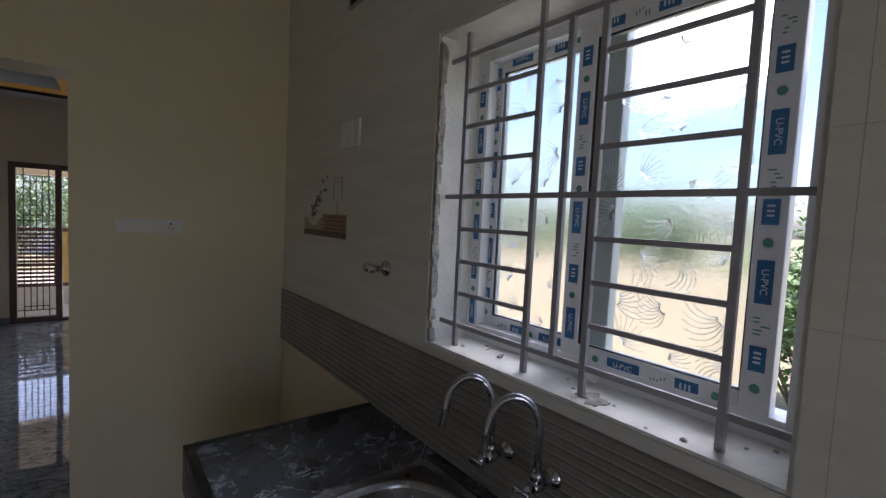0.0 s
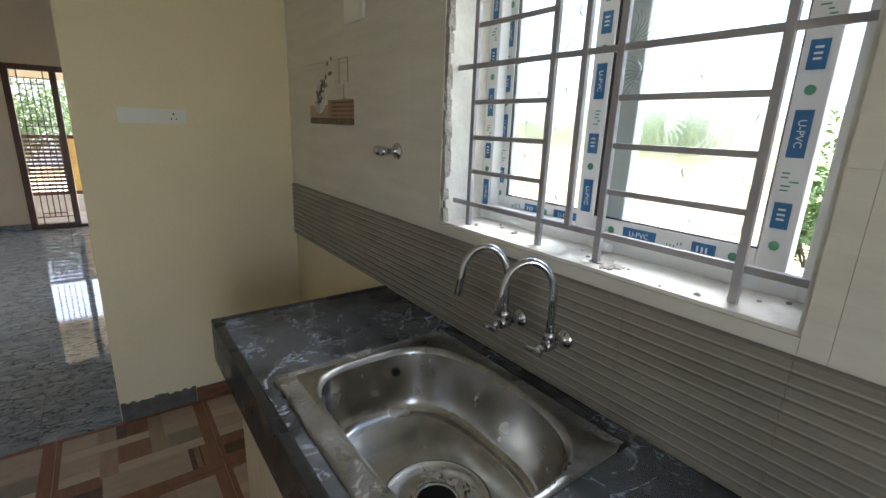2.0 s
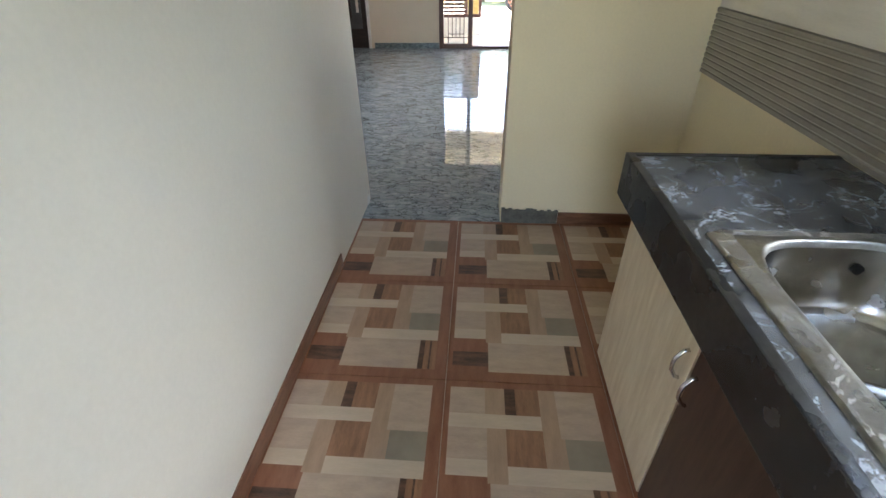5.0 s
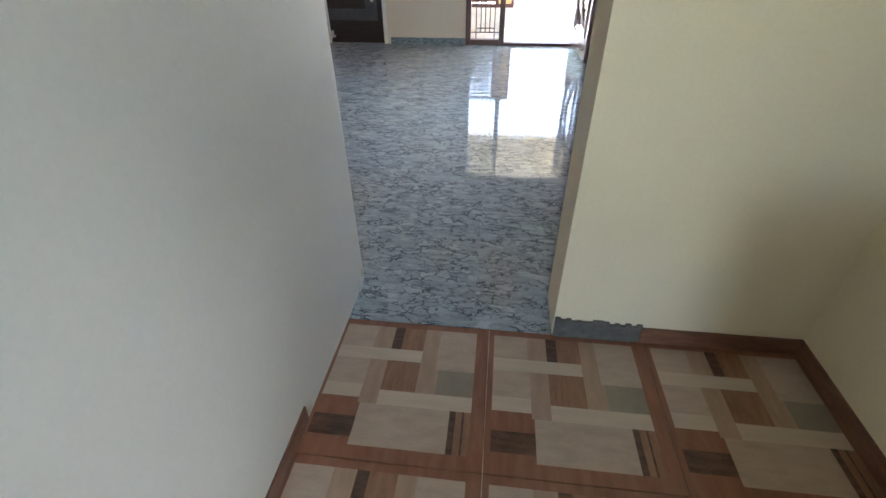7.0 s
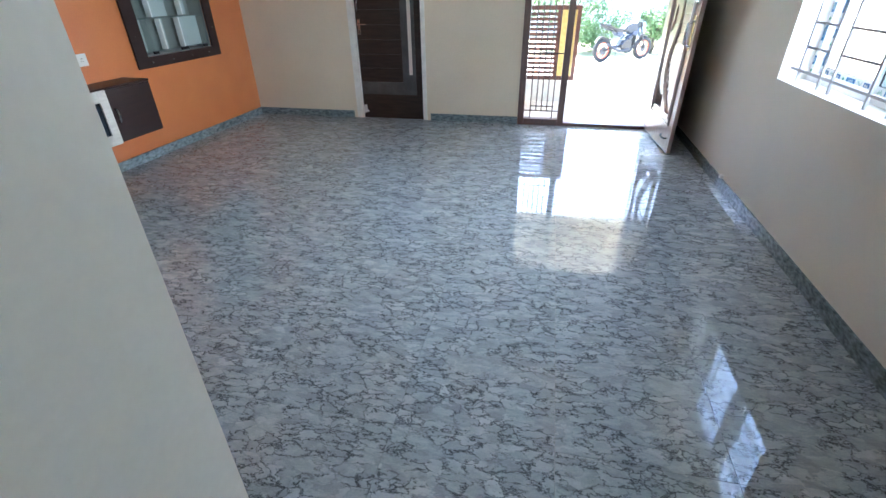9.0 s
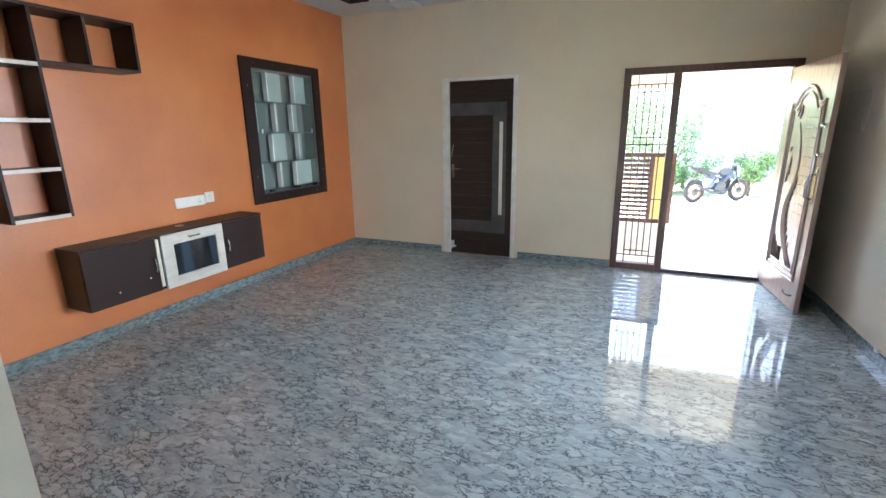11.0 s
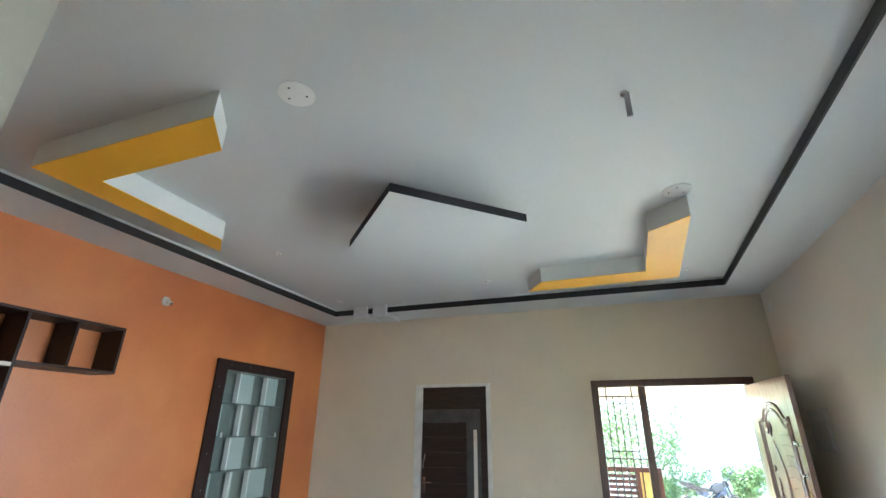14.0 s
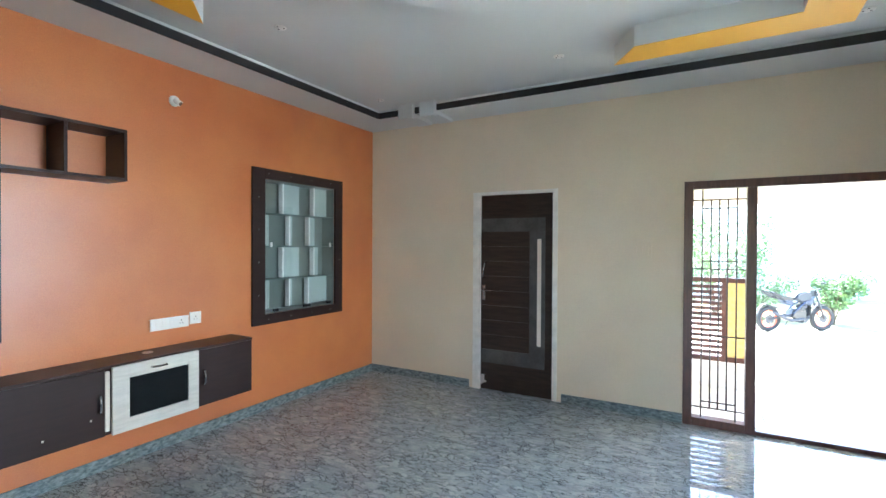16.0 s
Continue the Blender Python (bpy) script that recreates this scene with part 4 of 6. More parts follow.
lathe(bm, [(0.056, -0.191), (0.053, -0.1855), (0.044, -0.187), (0.044, -0.191)], (DX, DY, 0), seg=28)
part("drain_ring", bm, STEEL, sink)
bm = bmesh.new()
lathe(bm, [(0.043, -0.188), (0.043, -0.1862)], (DX, DY, 0), seg=28)
part("drain_hole", bm, DARKHOLE, sink, "black open drain hole")
bm = bmesh.new()
lathe(bm, [(0.012, 0.282), (0.012, 0.2745)], (0.055, 0, -0.055), "y", 14)
part("overflow_hole", bm, DARKHOLE, sink, "dark overflow hole")
# dried scum lying on the base
bm = bmesh.new()
inner = [bm.verts.new((DX + 0.060 * math.cos(2 * math.pi * k / 40), DY + 0.060 * math.sin(2 * math.pi * k / 40), -0.1865)) for k in range(40)]
outer = [bm.verts.new((DX + 0.110 * math.cos(2 * math.pi * k / 40), DY + 0.110 * math.sin(2 * math.pi * k / 40), -0.1845)) for k in range(40)]
for k in range(40):
    bm.faces.new((inner[k], outer[k], outer[(k + 1) % 40], inner[(k + 1) % 40]))
part("scum", bm, RIMDUST, sink, "dried pale scum round the drain")
bm = bmesh.new()
for x0, x1, y0, y1 in ((-0.266, -0.222, -0.308, 0.332), (0.222, 0.250, -0.308, 0.332), (-0.222, 0.222, 0.306, 0.332)):
    bm.faces.new([bm.verts.new(p) for p in ((x0, y0, 0.0092), (x1, y0, 0.0092), (x1, y1, 0.0092), (x0, y1, 0.0092))])
part("rim_dust", bm, RIMDUST, sink, "dried dust on the rim")
RUST = mat("brown_rust_stain", (0.10, 0.05, 0.025), 0.8, var=0.4, scale=60)
bm = bmesh.new()
rnd = random.Random(21)
for k in range(46):
    a, r = rnd.uniform(0, 6.28), rnd.uniform(0.052, 0.10)
    lathe(bm, [(rnd.uniform(0.001, 0.0035), -0.1870), (0.0006, -0.1835)], (DX + r * math.cos(a), DY + r * math.sin(a), 0), seg=6)
tagged(part("rust_speck", bm, RUST, sink, "brown rust specks round the drain"), kind="stuff")


def tap(y, label):
    """A wall tap with a swan neck spout."""
    t = thing("wall_tap", (XR - 0.0165, y, 1.042), label, "tap", "sink taps")
    bm = bmesh.new()
    lathe(bm, [(0.025, 0), (0.024, -0.004), (0.014, -0.010), (0.010, -0.014), (0.010, -0.042), (0.0145, -0.044), (0.0145, -0.072), (0.011, -0.075)], axis="x", seg=20)
    part("flange", bm, CHROME, t)
    bm = bmesh.new()
    lathe(bm, [(0.010, 0), (0.010, -0.018), (0.006, -0.021), (0.006, -0.028)], (-0.077, 0, 0), "x", 14)
    vs = box(bm, -0.113, -0.103, -0.024, 0.024, -0.007, 0.007, 0.003)
    part("lever", bm, CHROME, t)
    bm = bmesh.new()
    pts = [(-0.058, 0, 0.015), (-0.058, 0, 0.125)]
    for k in range(1, 13):
        a = math.pi * k / 12
        pts.append((-0.058 - 0.064 * (1 - math.cos(a)) * 0.72, 0.064 * (1 - math.cos(a)) * 0.55, 0.125 + 0.078 * math.sin(a)))
    e = pts[-1]
    pts.append((e[0] - 0.006, e[1] + 0.008, e[2] - 0.055))
    tube(bm, pts, 0.0092, 12)
    part("spout", bm, CHROME, t)
    bm = bmesh.new()
    lathe(bm, [(0.015, 0.012), (0.016, 0.03), (0.012, 0.034)], (-0.058, 0, 0), "z", 14)
    part("collar", bm, CHROME, t)


tap(0.915, "chrome wall tap with a swan neck spout over the sink")
tap(0.765, "chrome wall tap with a swan neck spout over the sink")


def handle_bow(parent, x, y, z, length=0.10):
    bm = bmesh.new()
    tube(bm, [(x, y, z - length / 2), (x - 0.012, y, z - length / 2 + 0.004), (x - 0.026, y, z - length * 0.2), (x - 0.028, y, z), (x - 0.026, y, z + length * 0.2), (x - 0.012, y, z + length / 2 - 0.004), (x, y, z + length / 2)], 0.0055, 8)
    return part("handle", bm, CHROME, parent, "bright chrome bow handle")


def base_unit(y0, y1, door_mat, hy, label, hz=0.585):
    t = thing("base_cabinet", (0.61, (y0 + y1) / 2, 0), label, "cabinet", "kitchen base cabinets")
    h = (y1 - y0) / 2
    bm = bmesh.new()
    box(bm, 0.02, 0.56, -h, h, 0.03, 0.69)
    part("body", bm, door_mat, t)
    bm = bmesh.new()
    box(bm, 0.05, 0.56, -h + 0.003, h - 0.003, 0.0, 0.03)
    part("plinth", bm, GROUT, t)
    bm = bmesh.new()
    box(bm, 0.0, 0.018, -h + 0.002, h - 0.002, 0.03, 0.762, 0.002)
    d = part("door", bm, door_mat, t)
    handle_bow(d, 0.0, hy, hz)


base_unit(1.045, 1.632, CREAMWOOD, -0.262, "cream wood-grain base cabinet under the counter")
base_unit(0.455, 1.04, BROWNLAM, 0.262, "dark brown base cabinet beside the cream one", 0.56)
base_unit(-0.135, 0.45, BROWNLAM, -0.262, "dark brown base cabinet beside the cream one", 0.56)
base_unit(-0.725, -0.14, BROWNLAM, 0.262, "dark brown base cabinet beside the cream one", 0.56)

# skirtings
structure("baseboard_kitchen", BRICKRED, [(0.592, XR, KY - 0.012, KY, 0, 0.078), (XR - 0.012, XR, 1.645, KY - 0.012, 0, 0.078), (KX, KX + 0.007, BACK, 2.22, 0, 0.078)], "brown tile skirting round the kitchen floor", "skirting", 0.002)
CEMENT = mat("dark_bare_cement", (0.15, 0.145, 0.125), 0.7, scale=14, fine=120, bump=0.6, color2=(0.07, 0.068, 0.06))
rnd = random.Random(17)
ragged = [OPEN_X + 0.004 + (0.586 - OPEN_X) * k / 16 for k in range(17)]
structure("baseboard_patch", CEMENT, [(x0, x1, KY - 0.010 - rnd.uniform(0, 0.003), KY, 0, 0.098 - 0.012 * k / 16 + rnd.uniform(-0.009, 0.007)) for k, (x0, x1) in enumerate(zip(ragged, ragged[1:]))], "bare grey cement patch with a ragged top where skirting is missing", "skirting")
structure("trim_threshold", WHITE, [(KX, KX + 0.004, 2.90, YN, 0, 0.05)], "white putty at the foot of the passage corner", "trim")


# ---- kitchen floor tiles with a printed plank weave ----
RECTS = [(0.035, 0.05, 0.25, 0.24, 1), (0.25, 0.05, 0.37, 0.24, 3), (0.37, 0.05, 0.435, 0.24, 6), (0.435, 0.05, 0.58, 0.24, 4), (0.58, 0.05, 0.70, 0.56, 3), (0.68, 0.05, 0.92, 0.38, 1),
         (0.035, 0.24, 0.58, 0.335, 2), (0.70, 0.38, 0.92, 0.56, 5), (0.035, 0.335, 0.26, 0.53, 1), (0.26, 0.335, 0.37, 0.66, 3), (0.37, 0.335, 0.58, 0.56, 4),
         (0.035, 0.53, 0.26, 0.625, 2), (0.37, 0.56, 0.92, 0.66, 2), (0.035, 0.75, 0.275, 0.875, 6), (0.275, 0.66, 0.80, 0.92, 1), (0.80, 0.66, 0.835, 0.92, 6), (0.835, 0.66, 0.92, 0.92, 4), (0.87, 0.66, 0.882, 0.92, 6)]


def kitchen_tile_mesh(u0, u1, v0, v1, p=KT, gap=0.0015):
    us = sorted({u0, u1, *[u for r in RECTS for u in (r[0], r[2]) if u0 < u < u1]})
    vs = sorted({v0, v1, *[v for r in RECTS for v in (r[1], r[3]) if v0 < v < v1]})
    bm = bmesh.new()
    X = lambda u: u * p + (gap if u == u0 else -gap if u == u1 else 0)
    Y = lambda v: -v * p + (-gap if v == v0 else gap if v == v1 else 0)
    def kind(u, v):
        k = 0
        for a, b, c, d, m in RECTS:
            if a < u < c and b < v < d:
                k = m
        return k
    for va, vb in zip(vs, vs[1:]):
        k = 0
        while k < len(us) - 1:
            m = kind((us[k] + us[k + 1]) / 2, (va + vb) / 2)
            j = k + 1
            while j < len(us) - 1 and kind((us[j] + us[j + 1]) / 2, (va + vb) / 2) == m:
                j += 1
            f = bm.faces.new([bm.verts.new(q) for q in ((X(us[k]), Y(vb), 0), (X(us[j]), Y(vb), 0), (X(us[j]), Y(va), 0), (X(us[k]), Y(va), 0))])
            f.material_index = m
            k = j
    x0, x1, y0, y1 = X(u0), X(u1), Y(v1), Y(v0)
    for a, b in (((x0, y0), (x1, y0)), ((x1, y0), (x1, y1)), ((x1, y1), (x0, y1)), ((x0, y1), (x0, y0))):
        bm.faces.new([bm.verts.new(q) for q in ((*a, -0.006), (*b, -0.006), (*b, 0), (*a, 0))])
    me = bpy.data.meshes.new("kitchen_tile")
    bm.to_mesh(me)
    bm.free()
    for m in (T_BORDER, T_BEIGE, T_PALE, T_TAUPE, T_MID, T_GREY, T_DARK):
        me.materials.append(m)
    return me


kfloor = tagged(new("floor_kitchen"), "glossy brown kitchen floor tiles printed like woven planks", "floor", kind="structure")
cols = [(-1, (KX - KTX + KT) / KT, 1.0), (0, 0.0, 1.0), (1, 0.0, (XR - KTX - KT) / KT)]
cache = {}
for c, u0, u1 in cols:
    for r in range(7):
        v1 = 1.0 if r < 6 else (KTY - 6 * KT - BACK) / KT
        key = (u0, round(u1, 4), round(v1, 4))
        if key not in cache:
            cache[key] = kitchen_tile_mesh(u0, u1, 0.0, v1)
        ob = new("tile", cache[key])
        ob.location = (KTX + c * KT, KTY - r * KT, 0)
        ob.parent = kfloor

# ---- hall floor tiles ----
hfloor = tagged(new("floor_hall"), "polished blue-grey marble-look floor tiles", "floor", kind="structure")
xs = [XL - 0.2] + [-0.09 + 0.6 * k for k in range(-6, 3)] + [XR]
ys = [KTY] + [3.14 + 0.6 * k for k in range(0, 9)] + [YF + 0.06]
cache = {}
for x0, x1 in zip(xs, xs[1:]):
    for y0, y1 in zip(ys, ys[1:]):
        if y1 < YN + 0.2 and x1 < KX:
            if y1 < YN:
                continue
        w, d = round(x1 - x0, 4), round(y1 - y0, 4)
        if w < 0.01 or d < 0.01:
            continue
        if (w, d) not in cache:
            bm = bmesh.new()
            box(bm, 0.0011, w - 0.0011, 0.0011, d - 0.0011, -0.008, 0)
            cache[(w, d)] = mesh("hall_tile", bm, FLOORTILE)
        ob = new("tile", cache[(w, d)])
        ob.location = (x0, y0, 0)
        ob.parent = hfloor
structure("baseboard_orange_wall", SKIRTSTONE, [(XL, XL + 0.012, YN, YF - 0.014, 0, 0.085)], "blue-grey granite skirting along the orange wall", "skirting", 0.002).matrix_world = LEAN_WEST
structure("baseboard_hall", SKIRTSTONE, [(XL + 0.003, -2.60, YF - 0.012, YF, 0, 0.085), (-1.60, ENT[0] - 0.002, YF - 0.012, YF, 0, 0.085),
                                         (XR - 0.012, XR, YN, YF, 0, 0.085), (XL - 0.1, KX, YN, YN + 0.012, 0, 0.085), (OPEN_X, XR - 0.012, YN, YN + 0.012, 0, 0.085)], "blue-grey granite skirting round the hall", "skirting", 0.002)

# opening for an exhaust fan high on the tiled wall
vent = thing("vent_opening", (TX, 1.79, 2.49), "dark square exhaust opening high on the tiled wall", "vent")
bpart("recess", vent, DARKHOLE, -0.004, 0, -0.16, 0.16, 0.015, 0.325, label="dark recess")
bm = bmesh.new()
for b in ((-0.175, -0.16, 0, 0.34), (0.16, 0.175, 0, 0.34), (-0.16, 0.16, 0, 0.015), (-0.16, 0.16, 0.325, 0.34)):
    box(bm, -0.006, 0, *b)
part("edge", bm, CHIPPED, vent, "rough plaster edge")


# ---- hall: room door ----
door = tagged(new("door_1"), "closed dark brown laminate door with a pale vertical strip", "door", kind="structure")
bm = bmesh.new()
for b in ((-2.56, -2.475, 0, 2.11), (-1.695, -1.645, 0, 2.11)):
    box(bm, b[0], b[1], YF - 0.006, YF + 0.12, b[2], b[3], 0.002)
box(bm, -2.475, -1.695, YF - 0.006, YF + 0.12, 2.08, 2.11, 0.002)
part("door_frame", bm, PLASTER, door, "white painted door frame")
bm = bmesh.new()
box(bm, -2.472, -1.698, YF + 0.02, YF + 0.05, 0.004, 2.076, 0.002)
leaf1 = part("leaf", bm, DOORDARK, door, "dark brown laminate leaf")
bm = bmesh.new()
box(bm, -2.470, -1.775, YF + 0.015, YF + 0.02, 1.69, 1.83)
box(bm, -1.932, -1.775, YF + 0.015, YF + 0.02, 0.435, 1.69)
box(bm, -2.470, -1.775, YF + 0.015, YF + 0.02, 0.29, 0.435)
part("grey_inlay", bm, DOORGREY, leaf1, "slate grey inlay band")
for k in range(8):
    z0 = 0.438 + k * (1.25 / 8)
    bm = bmesh.new()
    vs = box(bm, -2.470, -1.934, YF + 0.010, YF + 0.0199, z0 + 0.001, z0 + 1.25 / 8 - 0.001, 0.004)
    part("panel", bm, DOORDARK, leaf1)
bpart("pale_strip", leaf1, SHELFLIP, -1.853, -1.813, YF + 0.009, YF + 0.0149, 0.523, 1.611, 0.001, "pale cream vertical strip")
bm = bmesh.new()
box(bm, -2.452, -2.418, YF + 0.003, YF + 0.010, 0.96, 1.12, 0.003)
lathe(bm, [(0.009, 0.004), (0.009, -0.045)], (-2.435, YF, 1.07), "y", 10)
box(bm, -2.442, -2.33, YF - 0.052, YF - 0.038, 1.062, 1.078, 0.004)
part("lever_handle", bm, CHROME, leaf1, "satin steel lever handle")
bm = bmesh.new()
tube(bm, [(-2.43, YF + 0.012, 1.20), (-2.432, YF - 0.03, 1.215), (-2.425, YF - 0.04, 1.28), (-2.412, YF - 0.03, 1.345), (-2.41, YF + 0.012, 1.36)], 0.008, 8)
part("pull_handle", bm, CHROME, leaf1, "steel pull handle")

bm = bmesh.new()
rnd = random.Random(31)
for k in range(7):
    vs = box(bm, -2.475 + rnd.uniform(0, 0.05), -2.46 + rnd.uniform(0.0, 0.07), YF + 0.012, YF + 0.0195, 0.03 + rnd.uniform(0, 0.10), 0.06 + rnd.uniform(0, 0.10))
part("bare_patch", bm, PLASTIC, leaf1, "pale worn patch at the foot of the door")

# ---- main entrance ----
ent = tagged(new("door_2"), "brown wooden entrance frame with a grille side light and open carved door", "door", kind="structure")
bm = bmesh.new()
box(bm, -0.545, -0.475, YF - 0.012, YF + 0.09, 0, 2.105, 0.004)
box(bm, 0.885, 0.955, YF - 0.012, YF + 0.09, 0, 2.105, 0.004)
box(bm, -0.475, 0.885, YF - 0.012, YF + 0.09, 2.035, 2.105, 0.004)
part("door_frame", bm, TEAK, ent, "polished brown timber frame")
bpart("mullion", ent, TEAK, -0.088, -0.018, YF - 0.010, YF + 0.09, 0.0, 2.035, 0.004)
bpart("sill", ent, TEAK, -0.475, 0.885, YF - 0.004, YF + 0.088, 0.0, 0.035, 0.003)
bpart("side_sill", ent, TEAK, -0.475, -0.088, YF - 0.006, YF + 0.089, 0.035, 0.07, 0.003)
gy = YF + 0.04
IRONDARK = mat("dark_brown_iron_paint", (0.07, 0.045, 0.04), 0.45, var=0.2, scale=12, fine=90, bump=0.08, dist=0.003)
for x, a, b in ((-0.405, 0.07, 2.035), (-0.340, 0.155, 1.94), (-0.280, 0.155, 1.94), (-0.218, 0.155, 1.94), (-0.153, 0.07, 2.035)):
    bm = bmesh.new()
    tube(bm, [(x, gy, a), (x, gy, b)], 0.006, 8)
    part("grille_bar", bm, IRONDARK, ent, "thin dark iron upright bar")
for z, a, b in ((1.945, -0.475, -0.088), (1.872, -0.405, -0.153), (1.42, -0.405, -0.153), (1.352, -0.475, -0.088), (0.78, -0.475, -0.088), (0.208, -0.405, -0.153), (0.155, -0.475, -0.088)):
    bm = bmesh.new()
    tube(bm, [(a, gy, z), (b, gy, z)], 0.006, 8)
    part("grille_rail", bm, IRONDARK, ent, "thin dark iron cross bar")

# carved leaf, swung into the hall about its hinge; x runs along the leaf, y is its thickness
bm = bmesh.new()
W, H = 0.885, 2.025
box(bm, 0, W, 0, 0.036, 0.012, H, 0.003)
leaf = part("leaf", bm, LEAF, ent, "polished carved teak leaf standing open")
leaf.matrix_world = pose(0.884, YF - 0.012, 0, 0, 0, -86)
bm = bmesh.new()


def moulding(bm, pts, r, y):
    tube(bm, [(x, y, z) for x, z in pts], r, 8)


def arch(x0, x1, z0, z1, rise):
    top = []
    for k in range(17):
        u = k / 16
        s = math.sin(math.pi * u)
        dip = 0.35 * math.sin(math.pi * min(1, u * 4)) * (u < 0.25) + 0.35 * math.sin(math.pi * min(1, (1 - u) * 4)) * (u > 0.75)
        top.append((x0 + (x1 - x0) * u, z1 + rise * (s ** 1.6) - rise * dip))
    return [(x0, z0)] + top + [(x1, z0), (x0, z0)]


for inset, r in ((0.0, 0.013), (0.05, 0.008)):
    moulding(bm, arch(0.12 + inset, 0.765 - inset, 0.25 + inset, 1.72 - inset, 0.12), r, -0.001)
part("panel_moulding", bm, LEAF, leaf, "arched raised moulding")
# thin dark tubes draw the shade in the creases of the relief
bm = bmesh.new()
for inset, r in ((0.018, 0.005), (0.066, 0.004)):
    moulding(bm, arch(0.12 + inset, 0.765 - inset, 0.25 + inset, 1.72 - inset, 0.12), r, 0.001)
part("panel_groove", bm, CARVESHADE, leaf, "painted shade line beside the moulding")


def sweep(u, k):
    """The carved swan-neck: hooks at the top, bellies towards the lock side and sweeps out at the foot."""
    x = 0.33 + 0.13 * math.sin(math.pi * min(1.0, max(0.0, (u - 0.42) / 0.56))) - 0.05 * math.sin(math.pi * min(1.0, u / 0.42 if u < 0.42 else 0)) + 0.27 * (1 - min(1.0, u / 0.42)) ** 1.8
    return x + k * (0.030 - 0.022 * u), 0.34 + 1.24 * u


for name, m, ks, w in (("carved_stem", LEAF, (-0.5, 0.75, 2.0), 0.012), ("stem_groove", CARVESHADE, (0.1, 1.35, 2.7), 0.0045)):
    for k in ks:
        bm = bmesh.new()
        top = 0.97 if k < 1 else 0.62
        tube(bm, [(sweep(j * top / 31, k)[0], -0.001, sweep(j * top / 31, k)[1]) for j in range(32)], w, 8, w * 0.45)
        part(name, bm, m, leaf, "carved flowing stem" if m is LEAF else "painted shade line along the carved stem")
rnd = random.Random(12)
for k in range(11):
    u = 0.12 + 0.045 * k
    x, z = sweep(u, 3.4)
    bm = bmesh.new()
    tube(bm, [(x, 0, z), (x + 0.012, -0.004, z + 0.018), (x + 0.010, -0.004, z + 0.040), (x - 0.004, 0, z + 0.052)], 0.007, 6, 0.002)
    part("carved_leaf", bm, CARVESHADE, leaf, "small carved leaf beside the stem")
for x, z, h, lean in ((0.27, 1.60, 0.10, 0.035), (0.32, 1.58, 0.12, 0.04), (0.235, 1.30, 0.05, 0.02), (0.265, 1.12, 0.14, 0.03), (0.30, 1.10, 0.12, -0.02), (0.235, 1.03, 0.10, 0.02)):
    bm = bmesh.new()
    tube(bm, [(x, 0.001, z), (x + lean, -0.004, z + h * 0.4), (x + lean, -0.004, z + h * 0.75), (x + lean * 0.3, 0.001, z + h)], 0.010, 8, 0.003)
    part("carved_petal", bm, CARVESHADE, leaf, "carved petal")
bm = bmesh.new()
for k in range(11):
    z = 0.80 + k * 0.078
    x0 = max(0.50, sweep((z - 0.34) / 1.24, 2.9)[0] + 0.015)
    tube(bm, [(x0, 0.0012, z), ((x0 + 0.68) / 2, 0.0012, z + 0.010), (0.685, 0.0012, z - 0.004)], 0.003, 6)
part("groove_line", bm, CARVESHADE, leaf, "shallow wavy grooves")
for k in range(5):
    bm = bmesh.new()
    x = 0.215 + k * 0.045
    tube(bm, [(x, 0, 0.335), (x - 0.012, -0.003, 0.40), (x - 0.02, -0.003, 0.46), (x - 0.025, 0, 0.60 - 0.055 * k)], 0.011, 6, 0.004)
    part("carved_reed", bm, CARVESHADE, leaf, "carved reed at the foot of the panel")
bm = bmesh.new()
box(bm, 0.80, 0.845, -0.006, 0, 0.92, 1.20, 0.002)
tube(bm, [(0.822, -0.005, 0.95), (0.822, -0.05, 0.97), (0.822, -0.055, 1.05), (0.822, -0.05, 1.13), (0.822, -0.005, 1.15)], 0.009, 8)
part("lock_handle", bm, CHROME, leaf, "steel lock plate and pull")
for z in (1.30, 1.52):
    bm = bmesh.new()
    tube(bm, [(0.76, -0.012, z), (0.875, -0.012, z)], 0.006, 8)
    box(bm, 0.785, 0.800, -0.016, 0, z - 0.02, z + 0.02, 0.002)
    box(bm, 0.845, 0.860, -0.016, 0, z - 0.02, z + 0.02, 0.002)
    part("bolt", bm, CHROME, leaf, "steel slide bolt")
bm = bmesh.new()
tube(bm, [(0.62, -0.002, 0.13), (0.66, -0.02, 0.125), (0.72, -0.024, 0.12), (0.79, -0.015, 0.13), (0.80, -0.002, 0.135)], 0.007, 6)
part("door_stop", bm, SOCKETDARK, leaf, "dark foot stop")

# electrical box and switches
plate("switch_board", (-0.895, YF, 1.515), 0.19, 0.15, "-y", "pale square switch board beside the entrance", [(-0.07, -0.03), (-0.02, 0.02), (0.03, 0.07)], (), CREAM)
BOXGREY = mat("pale_grey_box_paint", (0.66, 0.66, 0.62), 0.4, var=0.1, scale=5, bump=0.03, dist=0.003)
mb = thing("meter_box", (XR, 7.55, 1.62), "grey flush electrical box on the wall behind the door", "electrical box")
bpart("body", mb, BOXGREY, -0.010, 0, -0.19, 0.19, -0.16, 0.16, 0.004)
bpart("cover", mb, BOXGREY, -0.016, -0.0105, -0.17, 0.17, -0.14, 0.14, 0.003)
plate("wall_socket", (XR, 7.95, 2.72), 0.09, 0.09, "-x", "small white cover plate high on the wall")
cap = thing("plug_cap", (XR - 0.012, 6.45, 0.085), "small white plastic cap on the skirting", "cap")
bpart("cap", cap, PLASTIC, -0.012, 0.012, -0.02, 0.02, 0, 0.025, 0.004)

